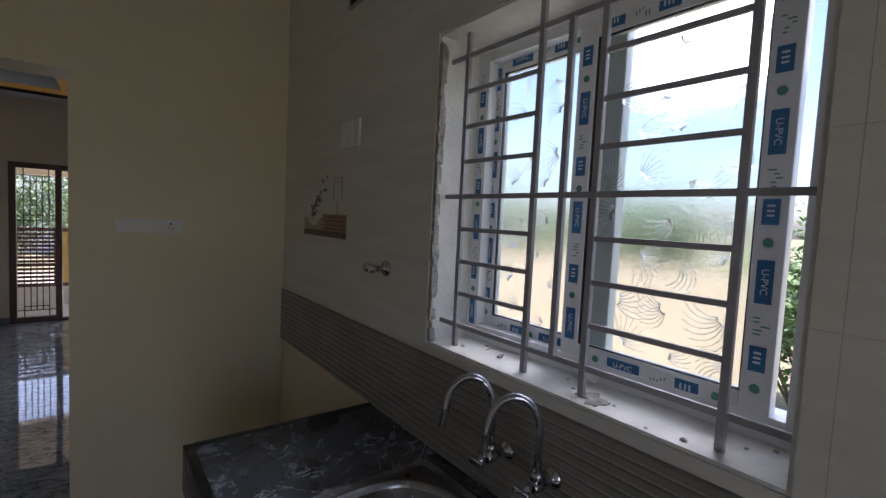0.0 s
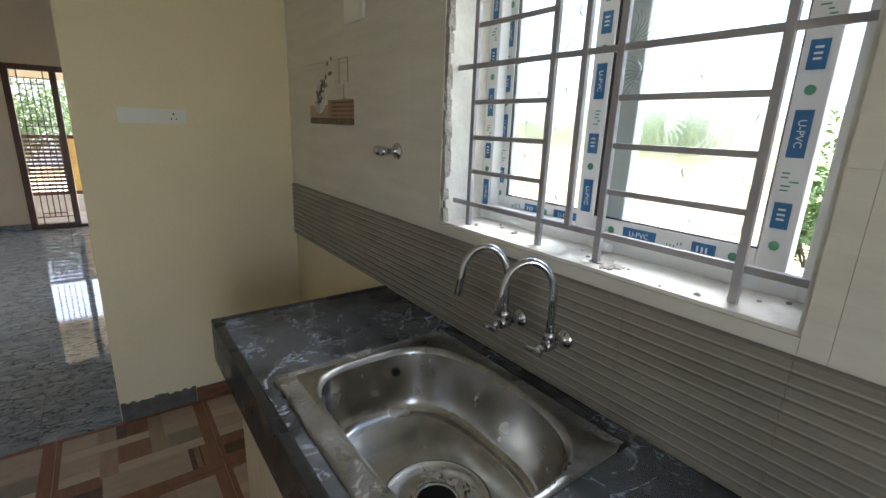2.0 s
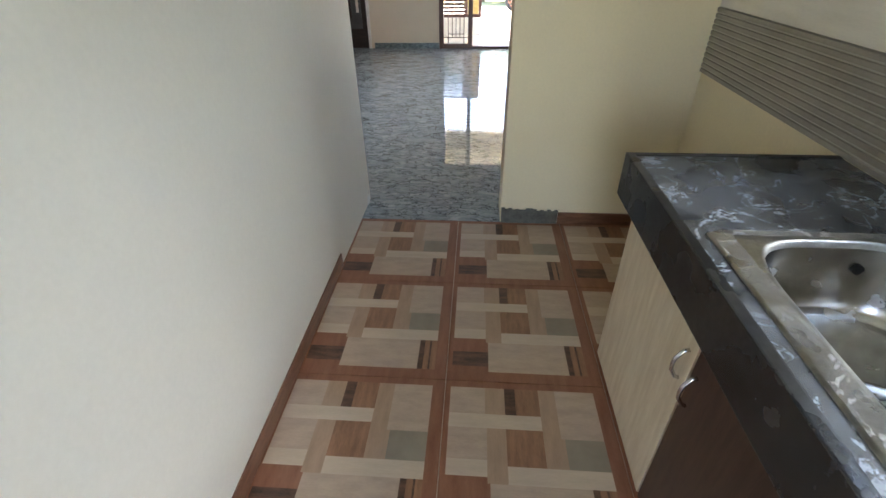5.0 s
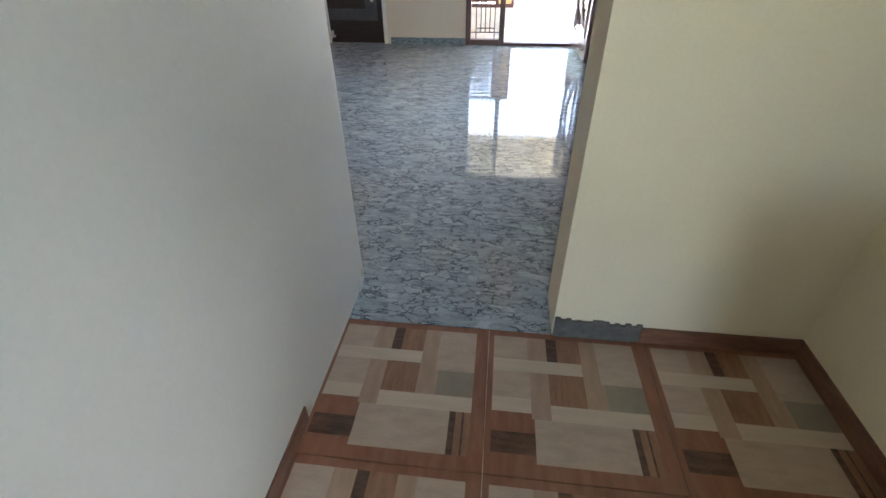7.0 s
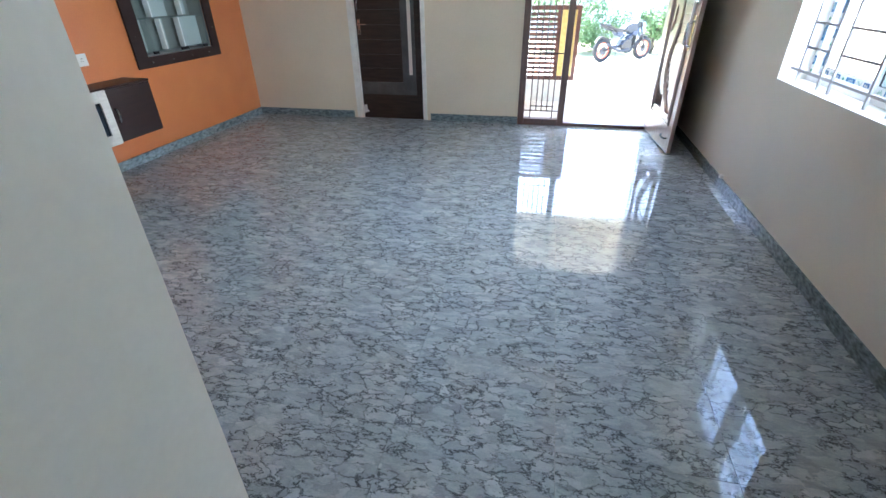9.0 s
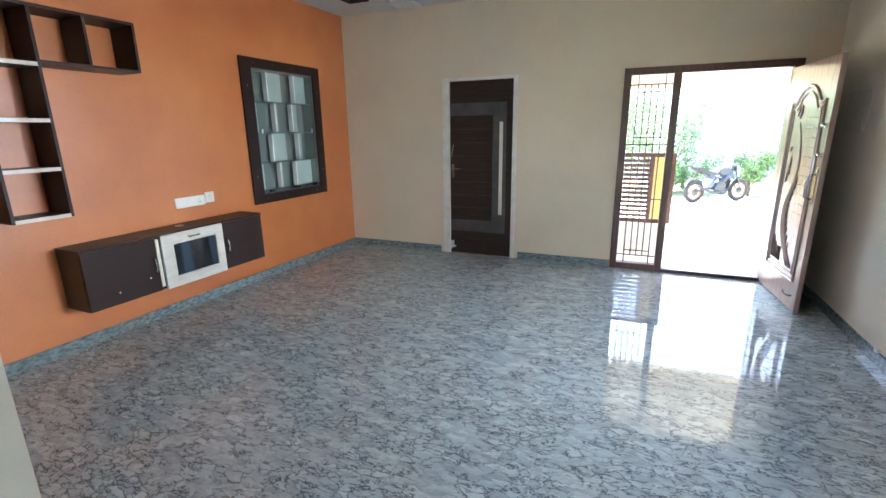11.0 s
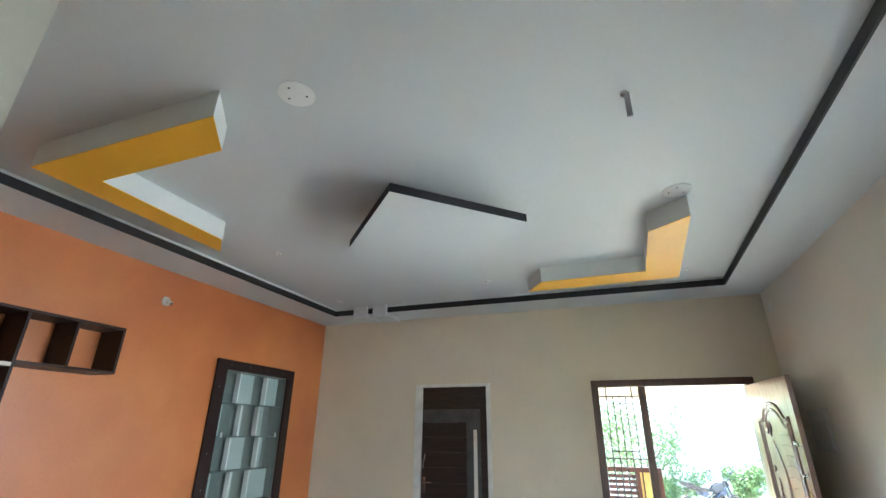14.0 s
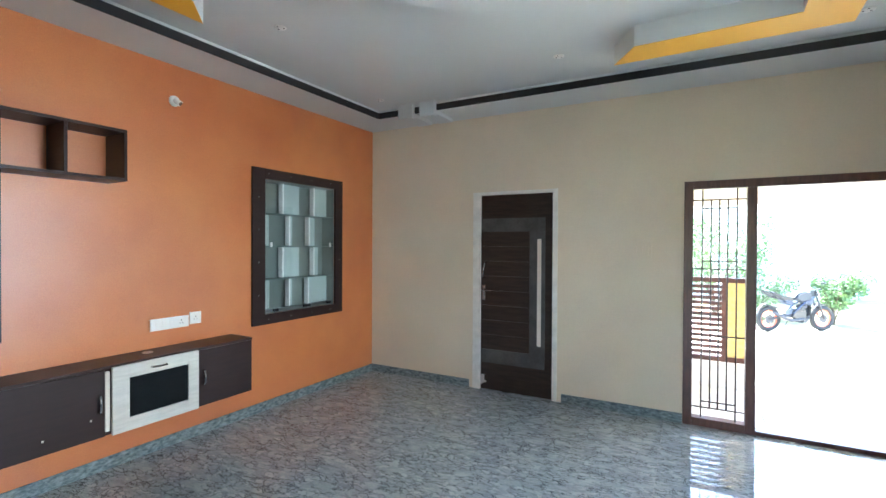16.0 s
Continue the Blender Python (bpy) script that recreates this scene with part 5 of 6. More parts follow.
# ---- orange wall ----
niche = thing("display_niche", on_west(7.0, 0.93), "dark framed wall niche with grey-green glass shelves and dividers", "display niche", turn=SKEW)
NY0, NY1, NZ0, NZ1 = -0.435, 0.475, -0.035, 1.22
bm = bmesh.new()
for b in ((-0.57, NY0, -0.13, 1.315), (NY1, 0.588, -0.13, 1.315), (NY0, NY1, -0.13, NZ0), (NY0, NY1, NZ1, 1.315)):
    box(bm, 0.001, 0.024, *b, bevel=0.003)
nf = part("frame", bm, WENGE, niche, "dark wenge frame")
for k in range(16):
    s = k % 4
    u = (k // 4 + 0.5) / 4
    yy, zz = ((-0.53 + 1.06 * u, -0.085), (-0.53 + 1.06 * u, 1.27), (-0.505, 1.196 * u), (0.535, 1.196 * u))[s]
    bm = bmesh.new()
    lathe(bm, [(0.006, 0.024), (0.0055, 0.0262), (0.001, 0.027)], (0, yy, zz), "x", 8)
    part("screw", bm, CHROME, nf)
ND = 0.17                                    # depth of the niche
# back and lining carry the darker tone that stands for recess shade
bpart("back_panel", niche, NICHESHADE, -ND - 0.005, -ND, NY0, NY1, NZ0, NZ1, label="grey-green back panel toned dark for recess shade")
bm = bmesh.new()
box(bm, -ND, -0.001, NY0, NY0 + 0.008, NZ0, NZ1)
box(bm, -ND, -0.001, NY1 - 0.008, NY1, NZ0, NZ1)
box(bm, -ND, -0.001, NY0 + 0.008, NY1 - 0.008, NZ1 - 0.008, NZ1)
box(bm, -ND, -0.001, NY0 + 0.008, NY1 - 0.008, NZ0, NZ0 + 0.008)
part("lining", bm, NICHESHADE, niche)
rh = (NZ1 - NZ0) / 4
for k in range(1, 4):
    bpart("glass_shelf", niche, NICHEGLASS, -ND + 0.001, -0.014, NY0 + 0.008, NY1 - 0.008, NZ0 + rh * k - 0.004, NZ0 + rh * k + 0.004, label="thin grey-green glass shelf")
# each row holds two or three pale standing boards; wide ones lie flat on the back, narrow ones turn edge-on
for row, boards in enumerate((((0.05, 0.10), (0.38, 0.08), (0.66, 0.34)), ((0.03, 0.03), (0.29, 0.27), (0.745, 0.11)), ((0.05, 0.09), (0.38, 0.08), (0.67, 0.13)), ((0.03, 0.03), (0.29, 0.27), (0.745, 0.25)))):
    z0, z1 = NZ0 + rh * row + (0.009 if row else 0.03), NZ0 + rh * (row + 1) - 0.009
    for f, wide in boards:
        ya = NY0 + 0.009 + 0.892 * f
        yb = min(ya + 0.892 * wide, NY1 - 0.009)
        bm = bmesh.new()
        box(bm, -0.115, -0.100, ya, yb, z0, z1, 0.001)
        d = part("board", bm, NICHEBACK, niche, "pale frosted board standing in the niche")
        bpart("edge_band", d, PLASTIC, -0.118, -0.060, ya - 0.004, ya + 0.012, z0, z1, 0.001, "white board edge")
for yy in (-0.355, 0.415):
    bpart("shelf_clip", niche, PLASTIC, -0.014, -0.004, yy, yy + 0.022, NZ0 + rh * 2 - 0.004, NZ0 + rh * 2 + 0.04, 0.002, "white shelf clip")
for yy, w in ((-0.31, 0.05), (0.06, 0.09), (0.39, 0.05)):
    bpart("foot_block", niche, BLACK, -0.03, -0.004, yy, yy + w, NZ0 + 0.008, NZ0 + 0.034, 0.003, "small black block on the niche floor")
pane_ob = bpart("front_pane", niche, GLASS, -0.008, -0.004, NY0 + 0.001, NY1 - 0.001, NZ0 + 0.040, NZ1 - 0.001, label="clear glass front pane")
pane_ob.visible_shadow = False

shelf = thing("wall_shelf", on_west(4.36, 1.005), "dark brown L-shaped open wall shelf with pale shelf edges", "shelf", turn=SKEW)
D = 0.25
y1, zt, zb = 0.95, 1.285, 0.95
th = 0.018
bm = bmesh.new()
part("top_board", (box(bm, 0, D, 0, y1, zt - th, zt, 0.001), bm)[1], WENGEY, shelf)
for name, yy, z0, z1 in (("side_panel", 0, 0, zt - th), ("upright", 0.314, 0, zt - th), ("divider", 0.61, zb, zt - th), ("side_panel", y1 - th, zb, zt - th)):
    bpart(name, shelf, WENGE, 0, D, yy, yy + th, z0, z1, 0.001)
bpart("bottom_board", shelf, WENGEY, 0, D, 0.314 + th, y1 - th, zb, zb + th, 0.001)
for z in (0.0, 0.30, 0.60, 0.93):
    s = bpart("shelf_board", shelf, WENGEY, 0, D - 0.004, th, 0.314, z, z + th, 0.001)
    bpart("edge_band", s, SHELFLIP, D - 0.004, D + 0.001, th, 0.314, z - 0.002, z + th + 0.004, label="off-white shelf edge")

TVX = 0.28
tv = thing("tv_cabinet", on_west(4.65, 0.328), "dark brown wall-hung television cabinet with a pale framed glass flap ajar", "cabinet", turn=SKEW)
CL, CH = 1.58, 0.442
FA, FB = 0.545, 1.11                         # the open bay between the two doors
bm = bmesh.new()
box(bm, 0, TVX - 0.018, 0.0, th, 0, CH - th)
box(bm, 0, TVX - 0.018, CL - th, CL, 0, CH - th)
box(bm, 0, TVX - 0.018, th, CL - th, 0, th)
box(bm, 0, 0.008, th, CL - th, th, CH - th)
for yy in (FA - 0.025, FB):
    box(bm, 0.008, TVX - 0.02, yy, yy + th, th, CH - th)
part("body", bm, WENGEY, tv)
bpart("top_board", tv, WENGEY, 0, TVX, -0.004, CL + 0.004, CH - th, CH, 0.002)
bpart("inner_shelf", tv, WENGEY, 0.008, TVX - 0.05, FA, FB, 0.215, 0.23)
bpart("edge_band", tv, SHELFLIP, TVX - 0.019, TVX + 0.003, FA - 0.028, FA - 0.004, 0.03, CH - 0.035, label="pale inner edge strip showing beside the flap")


def tv_handle(parent, y):
    bm = bmesh.new()
    tube(bm, [(TVX - 0.001, y, 0.16), (TVX + 0.020, y, 0.168), (TVX + 0.027, y, 0.19), (TVX + 0.029, y, 0.215), (TVX + 0.027, y, 0.24), (TVX + 0.020, y, 0.262), (TVX - 0.001, y, 0.27)], 0.0075, 8)
    part("handle", bm, CHROME, parent, "chrome bow handle")


d = bpart("door", tv, WENGE, TVX - 0.018, TVX, 0.002, FA - 0.03, 0.002, CH - th - 0.003, 0.002)
tv_handle(d, FA - 0.062)
for yy, zz in ((FA - 0.105, 0.125), (FA - 0.34, 0.085)):
    bm = bmesh.new()
    lathe(bm, [(0.007, 0), (0.006, 0.0012), (0.001, 0.0015)], (TVX, yy, zz), "x", 8)
    part("paint_spot", bm, SHELFLIP, d, "small pale paint spot")
d = bpart("door", tv, WENGE, TVX - 0.018, TVX, FB + 0.005, CL - 0.002, 0.002, CH - th - 0.003, 0.002)
tv_handle(d, FB + 0.05)
bm = bmesh.new()
gx0, gx1 = TVX + 0.002, TVX + 0.022
G0, G1, GT = FA + 0.004, FB + 0.002, CH - 0.012
for b in ((G0, G0 + 0.098, 0.0, GT), (G1 - 0.075, G1, 0.0, GT), (G0 + 0.098, G1 - 0.075, 0.0, 0.085), (G0 + 0.098, G1 - 0.075, GT - 0.085, GT)):
    box(bm, gx0, gx1, *b, bevel=0.002)
gd = part("glass_flap", bm, GREYLAM, tv, "pale grey framed glass flap")
pane = bpart("pane", gd, DARKGLASS, gx0 + 0.006, gx0 + 0.010, G0 + 0.098, G1 - 0.075, 0.085, GT - 0.085, label="dark tinted glass")
bm = bmesh.new()
gm = (G0 + G1) / 2
tube(bm, [(gx1, gm - 0.05, GT - 0.045), (gx1 + 0.018, gm - 0.044, GT - 0.045), (gx1 + 0.024, gm, GT - 0.045), (gx1 + 0.018, gm + 0.044, GT - 0.045), (gx1, gm + 0.05, GT - 0.045)], 0.0075, 8)
part("handle", bm, CHROME, gd, "chrome flap handle")
grommet = thing("cable_grommet", (XL + 0.03, 5.50, 0.77), "pale plastic cable ring on the cabinet top", "grommet")
bm = bmesh.new()
lathe(bm, [(0.035, 0), (0.033, 0.004), (0.02, 0.005), (0.004, 0.002)], seg=18)
part("ring", bm, SHELFLIP, grommet)
plate("switch_board", on_west(5.714, 0.94), 0.286, 0.088, "+x", "long white switch board on the orange wall", [(-0.11, -0.07), (-0.06, -0.02), (-0.01, 0.03)], [0.085])
plate("wall_socket", on_west(5.912, 0.955), 0.092, 0.094, "+x", "square white socket on the orange wall", (), [0.0])
lampholder = thing("lamp_holder", on_west(5.75, 2.64), "white plastic angled lamp holder on the orange wall", "lamp holder")
bm = bmesh.new()
lathe(bm, [(0.042, 0), (0.040, 0.012), (0.022, 0.018), (0.002, 0.019)], axis="x", seg=18)
part("base", bm, PLASTIC, lampholder)
bm = bmesh.new()
tube(bm, [(0.012, 0, 0), (0.03, 0.008, -0.008), (0.05, 0.018, -0.022)], 0.021, 14)
part("socket", bm, PLASTIC, lampholder)
bm = bmesh.new()
tube(bm, [(0.048, 0.017, -0.021), (0.0535, 0.0195, -0.0245)], 0.015, 14)
part("socket_hole", bm, T_DARK, lampholder, "brown socket opening")


# ---- outside ----
GRASS = mat("dry_grass_ground", (0.16, 0.19, 0.07), 0.95, scale=1.2, fine=30, bump=0.5, color2=(0.30, 0.24, 0.15), dist=0.03)
SAND = mat("pale_sandy_road", (0.50, 0.44, 0.34), 0.95, var=0.2, scale=1.5, fine=40, bump=0.3)
PAVER = mat("pale_stone_paver", (0.58, 0.54, 0.48), 0.5, var=0.2, scale=5, fine=60, bump=0.1, dist=0.004)
BEIGEWALL = mat("beige_compound_wall", (0.62, 0.52, 0.38), 0.8, var=0.12, scale=1.5, fine=40, bump=0.15)
PORCH = mat("cream_porch_paint", (0.80, 0.74, 0.64), 0.6, var=0.06, scale=2)
GATE = mat("brown_gate_paint", (0.13, 0.055, 0.04), 0.4, var=0.15, scale=8)
POSTYEL = mat("yellow_speckled_panel", (0.80, 0.60, 0.22), 0.5, scale=25, fine=80, color2=(0.66, 0.46, 0.14))
LEAVES = mat("green_foliage", (0.17, 0.26, 0.09), 0.6, scale=3, fine=25, bump=0, color2=(0.07, 0.13, 0.04))
BARK = mat("grey_bark", (0.16, 0.13, 0.10), 0.9, var=0.4, scale=20)
GROUND = -0.45
tagged(new("ground", (lambda bm: (box(bm, -400, 400, -400, 400, GROUND - 0.3, GROUND), mesh("ground", bm, GRASS))[1])(bmesh.new())), "flat dry grass and bare soil", "ground", kind="structure")
structure("road", SAND, [(-30, 30, 11.2, 17.6, GROUND, GROUND + 0.012)], "pale sandy lane in front of the house", "road")
structure("yard", SAND, [(1.6, 5.2, 1.7, 9.0, GROUND, GROUND + 0.012)], "pale bare soil beside the house", "ground")
structure("porch_base", PLASTER, [(-3.2, 2.6, YF + 0.23, 9.62, GROUND, -0.045)], "raised porch base", "porch")
porch = tagged(new("pavement_porch"), "pale stone pavers of the front porch", "pavement", kind="structure")
bm = bmesh.new()
box(bm, 0.003, 0.397, 0.003, 0.397, -0.043, -0.015)
pm = mesh("paver", bm, PAVER)
for i in range(14):
    for j in range(3):
        ob = new("paver", pm)
        ob.location = (-3.1 + i * 0.4, YF + 0.24 + j * 0.4, 0)
        ob.parent = porch
structure("porch_roof", PORCH, [(-3.6, 3.0, YF + 0.23, 10.0, 2.35, 2.5), (-3.6, 3.0, 9.8, 10.0, 2.02, 2.35)], "cream painted porch roof with a front beam", "porch roof")
structure("porch_column", PORCH, [(1.95, 2.2, 9.4, 9.65, GROUND, 2.35), (-3.2, -2.95, 9.4, 9.65, GROUND, 2.35)], "cream porch columns", "column")
structure("porch_parapet", PLASTER, [(-2.95, 0.10, 9.50, 9.62, -0.045, 0.27)], "low white parapet under the gate panel", "parapet")

gate = thing("slatted_railing", (-1.4, 9.56, 0.27), "brown slatted railing with a yellow speckled panel on the parapet", "railing")
GW0, GW1, GH = -1.5, 1.52, 0.93
for nm, b in (("bottom_rail", (GW0, GW1, 0.0, 0.055)), ("top_rail", (GW0, GW1, GH - 0.055, GH))):
    bpart(nm, gate, GATE, b[0], b[1], -0.025, 0.025, b[2], b[3], 0.003)
for x in (GW0, -0.75, 0.0, 0.60, 1.22, GW1 - 0.05):
    bpart("post", gate, GATE, x, x + 0.05, -0.024, 0.024, 0.055, GH - 0.055, 0.003)
for k in range(13):
    z = 0.075 + k * 0.061
    bpart("slat", gate, GATE, GW0 + 0.05, 1.22, -0.012, 0.012, z, z + 0.040, 0.002)
bpart("panel", gate, POSTYEL, 1.272, 1.468, -0.010, 0.010, 0.055, GH - 0.055, 0.002, "yellow speckled panel")


def foliage(name, at, spread, height, count, seed, label, category, leaf=0.09, trunk=True):
    """A bush or small tree: limbs and many small bent leaves with gaps."""
    rnd = random.Random(seed)
    t = thing(name, at, label, category)
    bm = bmesh.new()
    tips = []
    for k in range(9):
        a = rnd.uniform(0, 6.28)
        r = rnd.uniform(0.3, 0.9) * spread
        tip = (r * math.cos(a), r * math.sin(a), height * rnd.uniform(0.5, 0.98))
        tube(bm, [(0.03 * math.cos(a), 0.03 * math.sin(a), 0), (tip[0] * 0.3, tip[1] * 0.3, tip[2] * 0.5), tip], 0.05 if trunk else 0.02, 6, 0.008)
        tips.append(tip)
    part("limbs", bm, BARK, t)
    verts, faces = [], []
    centres = [(Vector(p) * rnd.uniform(0.6, 1.05), rnd.uniform(0.25, 0.5) * spread) for p in tips for _ in range(3)]
    for k in range(count):
        c, r = rnd.choice(centres)
        d = Vector((rnd.gauss(0, 1), rnd.gauss(0, 1), rnd.gauss(0, 0.8))).normalized() * r * rnd.uniform(0.3, 1) ** 0.5
        p = c + d
        if p.z < 0.03:
            p.z = rnd.uniform(0.03, 0.2)
        a, b = rnd.uniform(0, 6.28), rnd.uniform(-0.9, 0.7)
        u = Vector((math.cos(a) * math.cos(b), math.sin(a) * math.cos(b), math.sin(b))) * leaf * rnd.uniform(0.7, 1.5)
        v = u.cross(Vector((rnd.uniform(-1, 1), rnd.uniform(-1, 1), 1))).normalized() * leaf * 0.28
        n = len(verts)
        verts += [p - u * 0.5, p + v, p + u * 0.5 - Vector((0, 0, leaf * 0.2)), p - v]
        faces.append((n, n + 1, n + 2, n + 3))
    me = bpy.data.meshes.new("crown")
    me.from_pydata(verts, [], faces)
    me.materials.append(LEAVES)
    ob = new("crown", me)
    ob.parent = t
    tagged(ob, "loose crown of small green leaves", kind="stuff")
    return t


foliage("tree", (-1.6, 13.4, GROUND), 1.7, 3.1, 9000, 1, "leafy green tree beyond the porch railing", "tree")
foliage("tree", (0.2, 19.2, GROUND), 1.4, 3.0, 6000, 2, "leafy green tree beside the lane", "tree")
foliage("tree", (-4.0, 16.0, GROUND), 2.2, 4.2, 9000, 3, "leafy green tree beyond the porch railing", "tree")
foliage("bush", (2.75, 18.6, GROUND), 0.75, 1.45, 3500, 4, "bushy green shrub behind the motorcycle", "bush", 0.08, False)
foliage("bush", (1.15, 18.9, GROUND), 0.9, 1.0, 3000, 5, "bushy green shrub behind the motorcycle", "bush", 0.08, False)
foliage("tree", (9.5, 5.6, GROUND), 1.9, 2.9, 9000, 6, "leafy green tree outside the kitchen window", "tree")
foliage("tree", (10.5, 9.5, GROUND), 2.0, 3.0, 7000, 7, "leafy green tree outside the hall window", "tree")
foliage("bush", (6.5, 1.5, GROUND), 1.4, 2.0, 7000, 8, "low green bush outside the kitchen window", "bush", 0.09, False)
structure("compound_wall", BEIGEWALL, [(5.2, 5.4, 1.5, 14, GROUND, 1.2)], "beige compound wall beside the house", "boundary wall")
structure("backdrop_house", PLASTER, [(3.2, 12, 26, 32, GROUND, 5.5), (-2, 3.2, 24, 30, GROUND, 3.6)], "pale houses across the lane", "house")

# ---- motorcycle ----
TYRE = mat("black_rubber_tyre", (0.02, 0.02, 0.02), 0.8, var=0.2)
RIMRED = mat("orange_red_wheel_rim", (0.50, 0.11, 0.05), 0.35, var=0.1)
BIKEDARK = mat("black_bike_plastic", (0.012, 0.013, 0.015), 0.35, var=0.2)
BIKEBLUE = mat("dark_blue_tank_paint", (0.012, 0.024, 0.055), 0.35, var=0.1)
BIKEGREY = mat("grey_engine_metal", (0.06, 0.06, 0.065), 0.5, 0.5, var=0.2)
BIKEWHITE = mat("grey_blue_fairing", (0.014, 0.019, 0.027), 0.5, var=0.05)
bike = thing("motorcycle", (1.70, 16.9, GROUND + 0.012), "dark naked motorcycle with orange-red wheel rims parked on the lane", "motorcycle", turn=33)
WB = 0.67


def wheel(x):
    bm = bmesh.new()
    r, s = 0.30, 0.055
    seg = 28
    rings = []
    for k in range(seg):
        a = 2 * math.pi * k / seg
        rings.append([bm.verts.new((x + (r - s + s * math.cos(b)) * math.cos(a), s * 0.95 * math.sin(b), r + (r - s + s * math.cos(b)) * math.sin(a))) for b in [2 * math.pi * j / 8 for j in range(8)]])
    for k in range(seg):
        for j in range(8):
            bm.faces.new((rings[k][j], rings[(k + 1) % seg][j], rings[(k + 1) % seg][(j + 1) % 8], rings[k][(j + 1) % 8])).smooth = True
    w = part("wheel", bm, TYRE, bike, "black rubber tyre")
    bm = bmesh.new()
    pts = [(x + 0.20 * math.cos(2 * math.pi * k / 24), 0, r + 0.20 * math.sin(2 * math.pi * k / 24)) for k in range(25)]
    tube(bm, pts, 0.026, 6)
    for k in range(5):
        a = 2 * math.pi * k / 5
        tube(bm, [(x, 0, r), (x + 0.2 * math.cos(a), 0, r + 0.2 * math.sin(a))], 0.014, 6)
    part("rim", bm, RIMRED, w, "orange-red alloy rim")
    bm = bmesh.new()
    lathe(bm, [(0.10, -0.045), (0.10, -0.041), (0.03, -0.04)], (x, 0, r), "y", 20)
    part("brake_disc", bm, BIKEGREY, w)


wheel(-WB)
wheel(WB)


def bike_tube(name, m, r, *pts, label=""):
    bm = bmesh.new()
    tube(bm, pts, r, 8)
    part(name, bm, m, bike, label)


for s in (-0.07, 0.07):
    bike_tube("fork", BIKEGREY, 0.022, (WB, s, 0.30), (WB - 0.22, s, 0.86))
    bike_tube("swingarm", BIKEGREY, 0.024, (-WB, s, 0.30), (-0.12, s, 0.40))
    bike_tube("frame_rail", BIKEBLUE, 0.022, (WB - 0.26, s, 0.80), (0.05, s * 1.6, 0.62), (-0.15, s * 1.5, 0.42))
    bike_tube("seat_rail", BIKEDARK, 0.014, (-0.05, s, 0.66), (-0.62, s, 0.82))
bike_tube("handlebar", BIKEDARK, 0.014, (WB - 0.38, -0.36, 1.02), (WB - 0.26, -0.15, 0.99), (WB - 0.24, 0.15, 0.99), (WB - 0.38, 0.36, 1.02))
for s in (-0.30, 0.30):
    bike_tube("mirror", BIKEDARK, 0.028, (WB - 0.30, s, 1.15), (WB - 0.29, s * 1.25, 1.17))
    bike_tube("mirror_stalk", BIKEDARK, 0.006, (WB - 0.33, s, 1.01), (WB - 0.30, s, 1.15))
bike_tube("exhaust", BIKEGREY, 0.035, (0.12, -0.11, 0.30), (-0.2, -0.13, 0.27), (-0.40, -0.15, 0.34), (-0.68, -0.16, 0.47))
bike_tube("side_stand", BIKEDARK, 0.011, (-0.08, 0.10, 0.27), (-0.06, 0.26, 0.0))


def bike_block(name, m, prof, half, label=""):
    """A rounded body piece from a side outline of (x, z) corners."""
    bm = bmesh.new()
    a = [bm.verts.new((x, -half, z)) for x, z in prof]
    b = [bm.verts.new((x, half, z)) for x, z in prof]
    n = len(prof)
    for k in range(n):
        bm.faces.new((a[k], a[(k + 1) % n], b[(k + 1) % n], b[k]))
    bm.faces.new(a[::-1])
    bm.faces.new(b)
    bmesh.ops.recalc_face_normals(bm, faces=bm.faces[:])
    bmesh.ops.bevel(bm, geom=bm.edges[:], offset=min(half * 0.4, 0.03), segments=2, affect="EDGES")
    part(name, bm, m, bike, label)


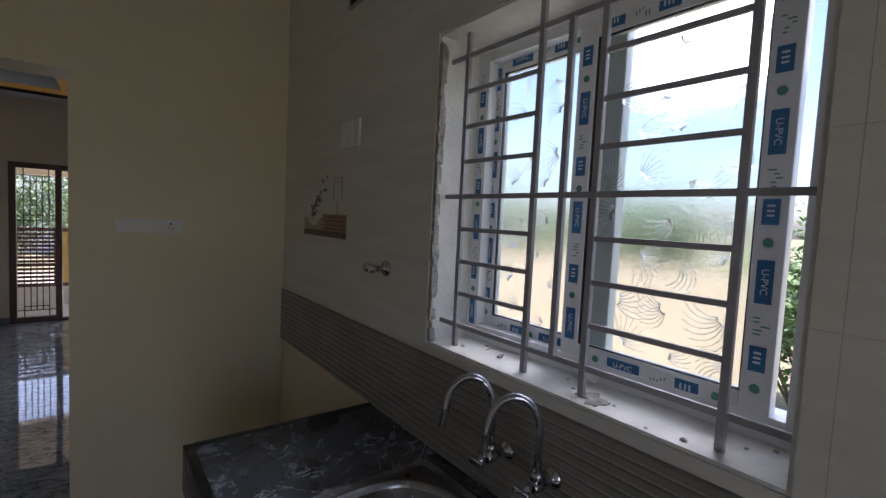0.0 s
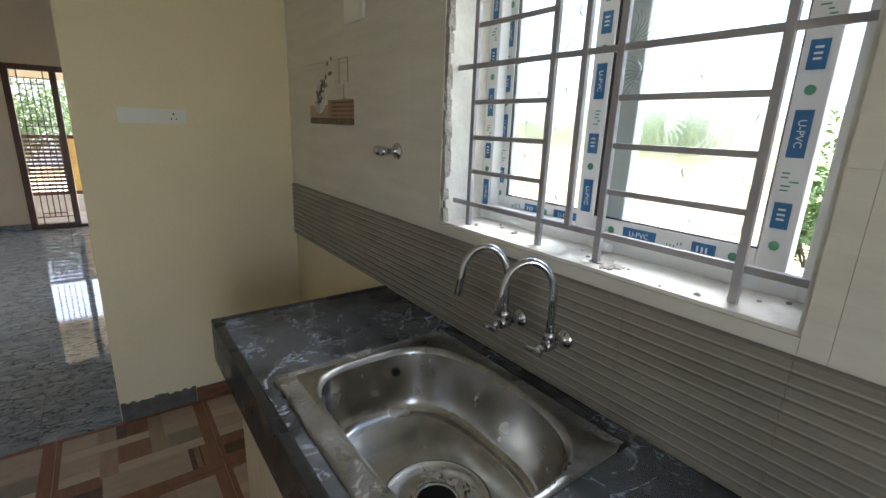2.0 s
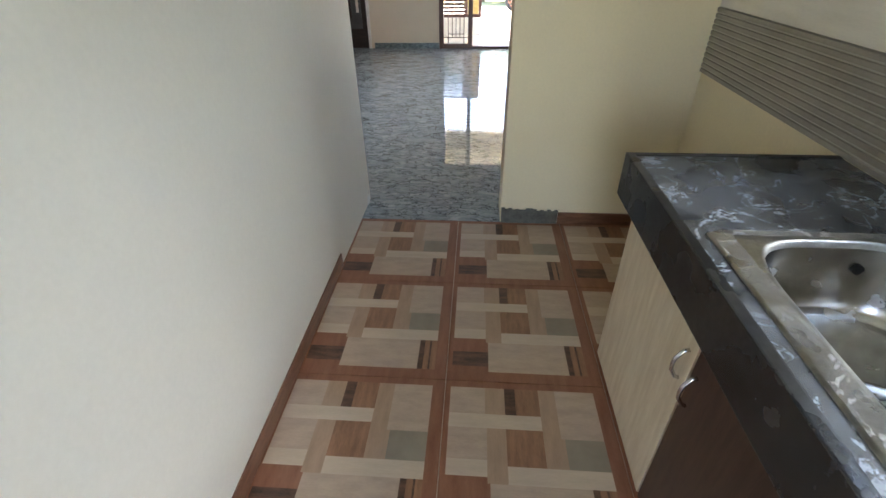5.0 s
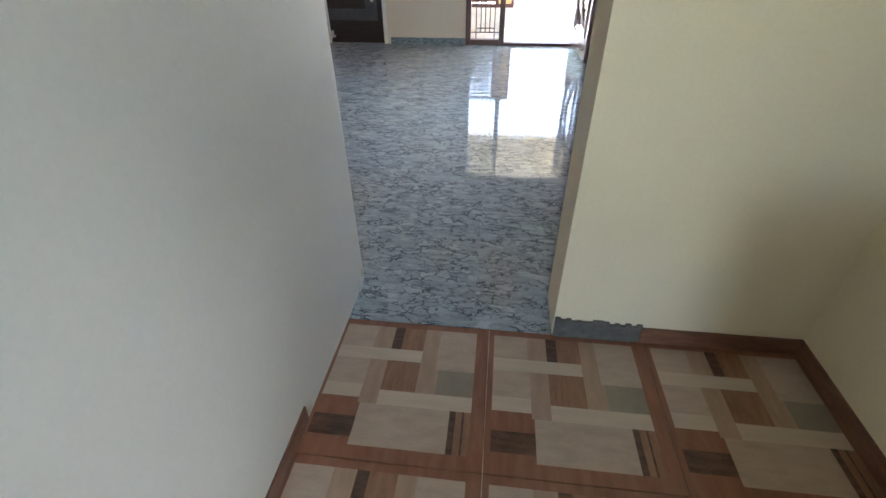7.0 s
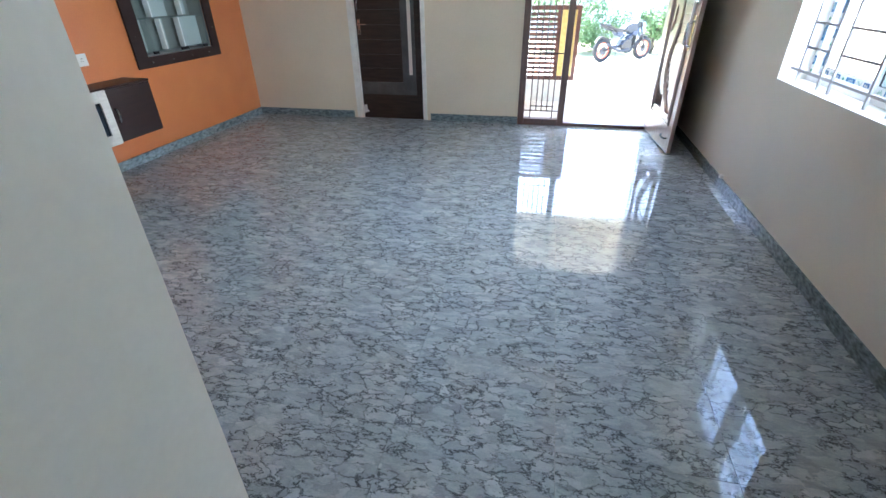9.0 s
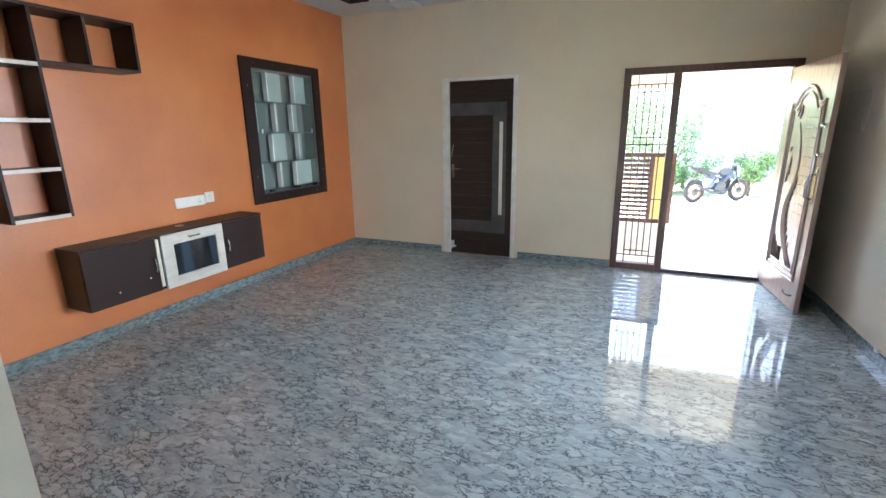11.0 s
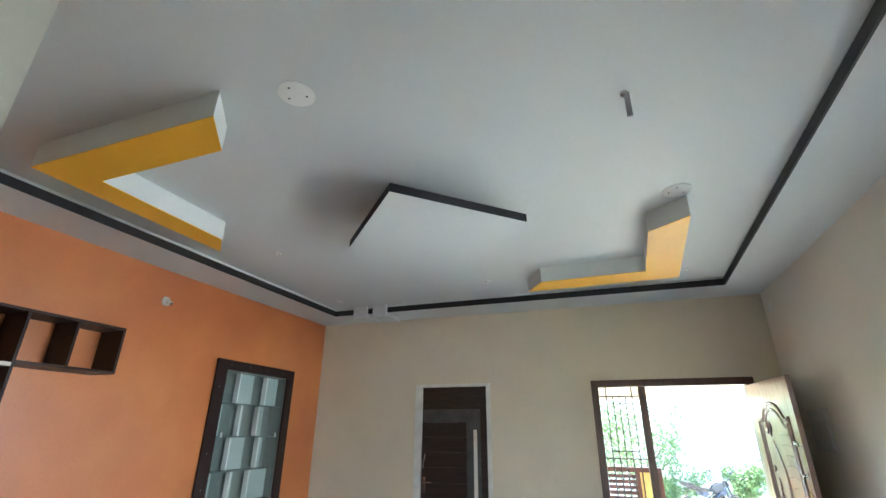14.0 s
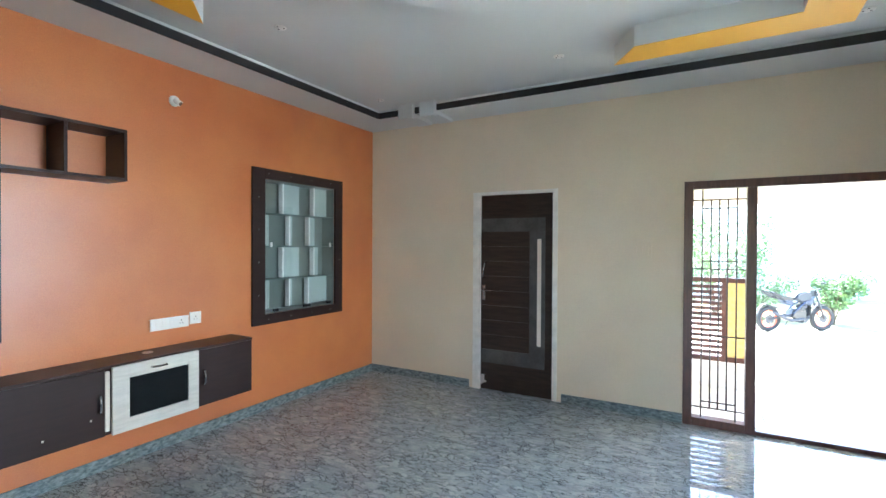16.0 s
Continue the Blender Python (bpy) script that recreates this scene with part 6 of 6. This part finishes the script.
bike_block("fuel_tank", BIKEWHITE, [(0.33, 0.86), (0.22, 0.95), (-0.02, 0.90), (-0.12, 0.78), (0.05, 0.70), (0.30, 0.72)], 0.13, "grey-blue fuel tank")
bike_block("tank_shroud", BIKEBLUE, [(0.36, 0.80), (0.10, 0.74), (0.12, 0.68), (0.32, 0.60)], 0.14, "dark blue tank shroud")
bike_block("seat", BIKEDARK, [(-0.08, 0.80), (-0.38, 0.84), (-0.62, 0.95), (-0.66, 0.90), (-0.40, 0.76), (-0.10, 0.72)], 0.11, "black stepped seat")
bike_block("tail", BIKEDARK, [(-0.58, 0.92), (-0.86, 0.97), (-0.80, 0.88), (-0.50, 0.78)], 0.06)
bike_block("engine", BIKEDARK, [(0.20, 0.52), (-0.12, 0.54), (-0.20, 0.36), (-0.04, 0.26), (0.20, 0.28)], 0.12, "dark engine block")
bike_block("cylinder_head", BIKEGREY, [(0.26, 0.66), (0.06, 0.62), (0.08, 0.53), (0.24, 0.54)], 0.09, "finned grey cylinder head")
bike_block("side_panel", BIKEBLUE, [(-0.10, 0.74), (-0.40, 0.78), (-0.34, 0.66), (-0.14, 0.60)], 0.10, "dark blue side panel")
bike_block("radiator", BIKEDARK, [(0.34, 0.62), (0.28, 0.62), (0.24, 0.36), (0.30, 0.36)], 0.12)
bike_block("belly_pan", BIKEWHITE, [(0.32, 0.40), (0.10, 0.30), (0.05, 0.20), (0.24, 0.22)], 0.12)
bike_block("headlight", BIKEDARK, [(WB - 0.16, 0.92), (WB - 0.24, 0.98), (WB - 0.26, 0.82), (WB - 0.14, 0.80)], 0.09, "black headlight housing")
bike_block("front_mudguard", BIKEDARK, [(WB + 0.20, 0.60), (WB - 0.10, 0.66), (WB - 0.24, 0.50), (WB - 0.05, 0.615), (WB + 0.12, 0.60)], 0.055)
bike_block("rear_hugger", BIKEDARK, [(-WB + 0.25, 0.56), (-WB - 0.12, 0.66), (-WB - 0.30, 0.50), (-WB - 0.10, 0.62), (-WB + 0.2, 0.52)], 0.055)
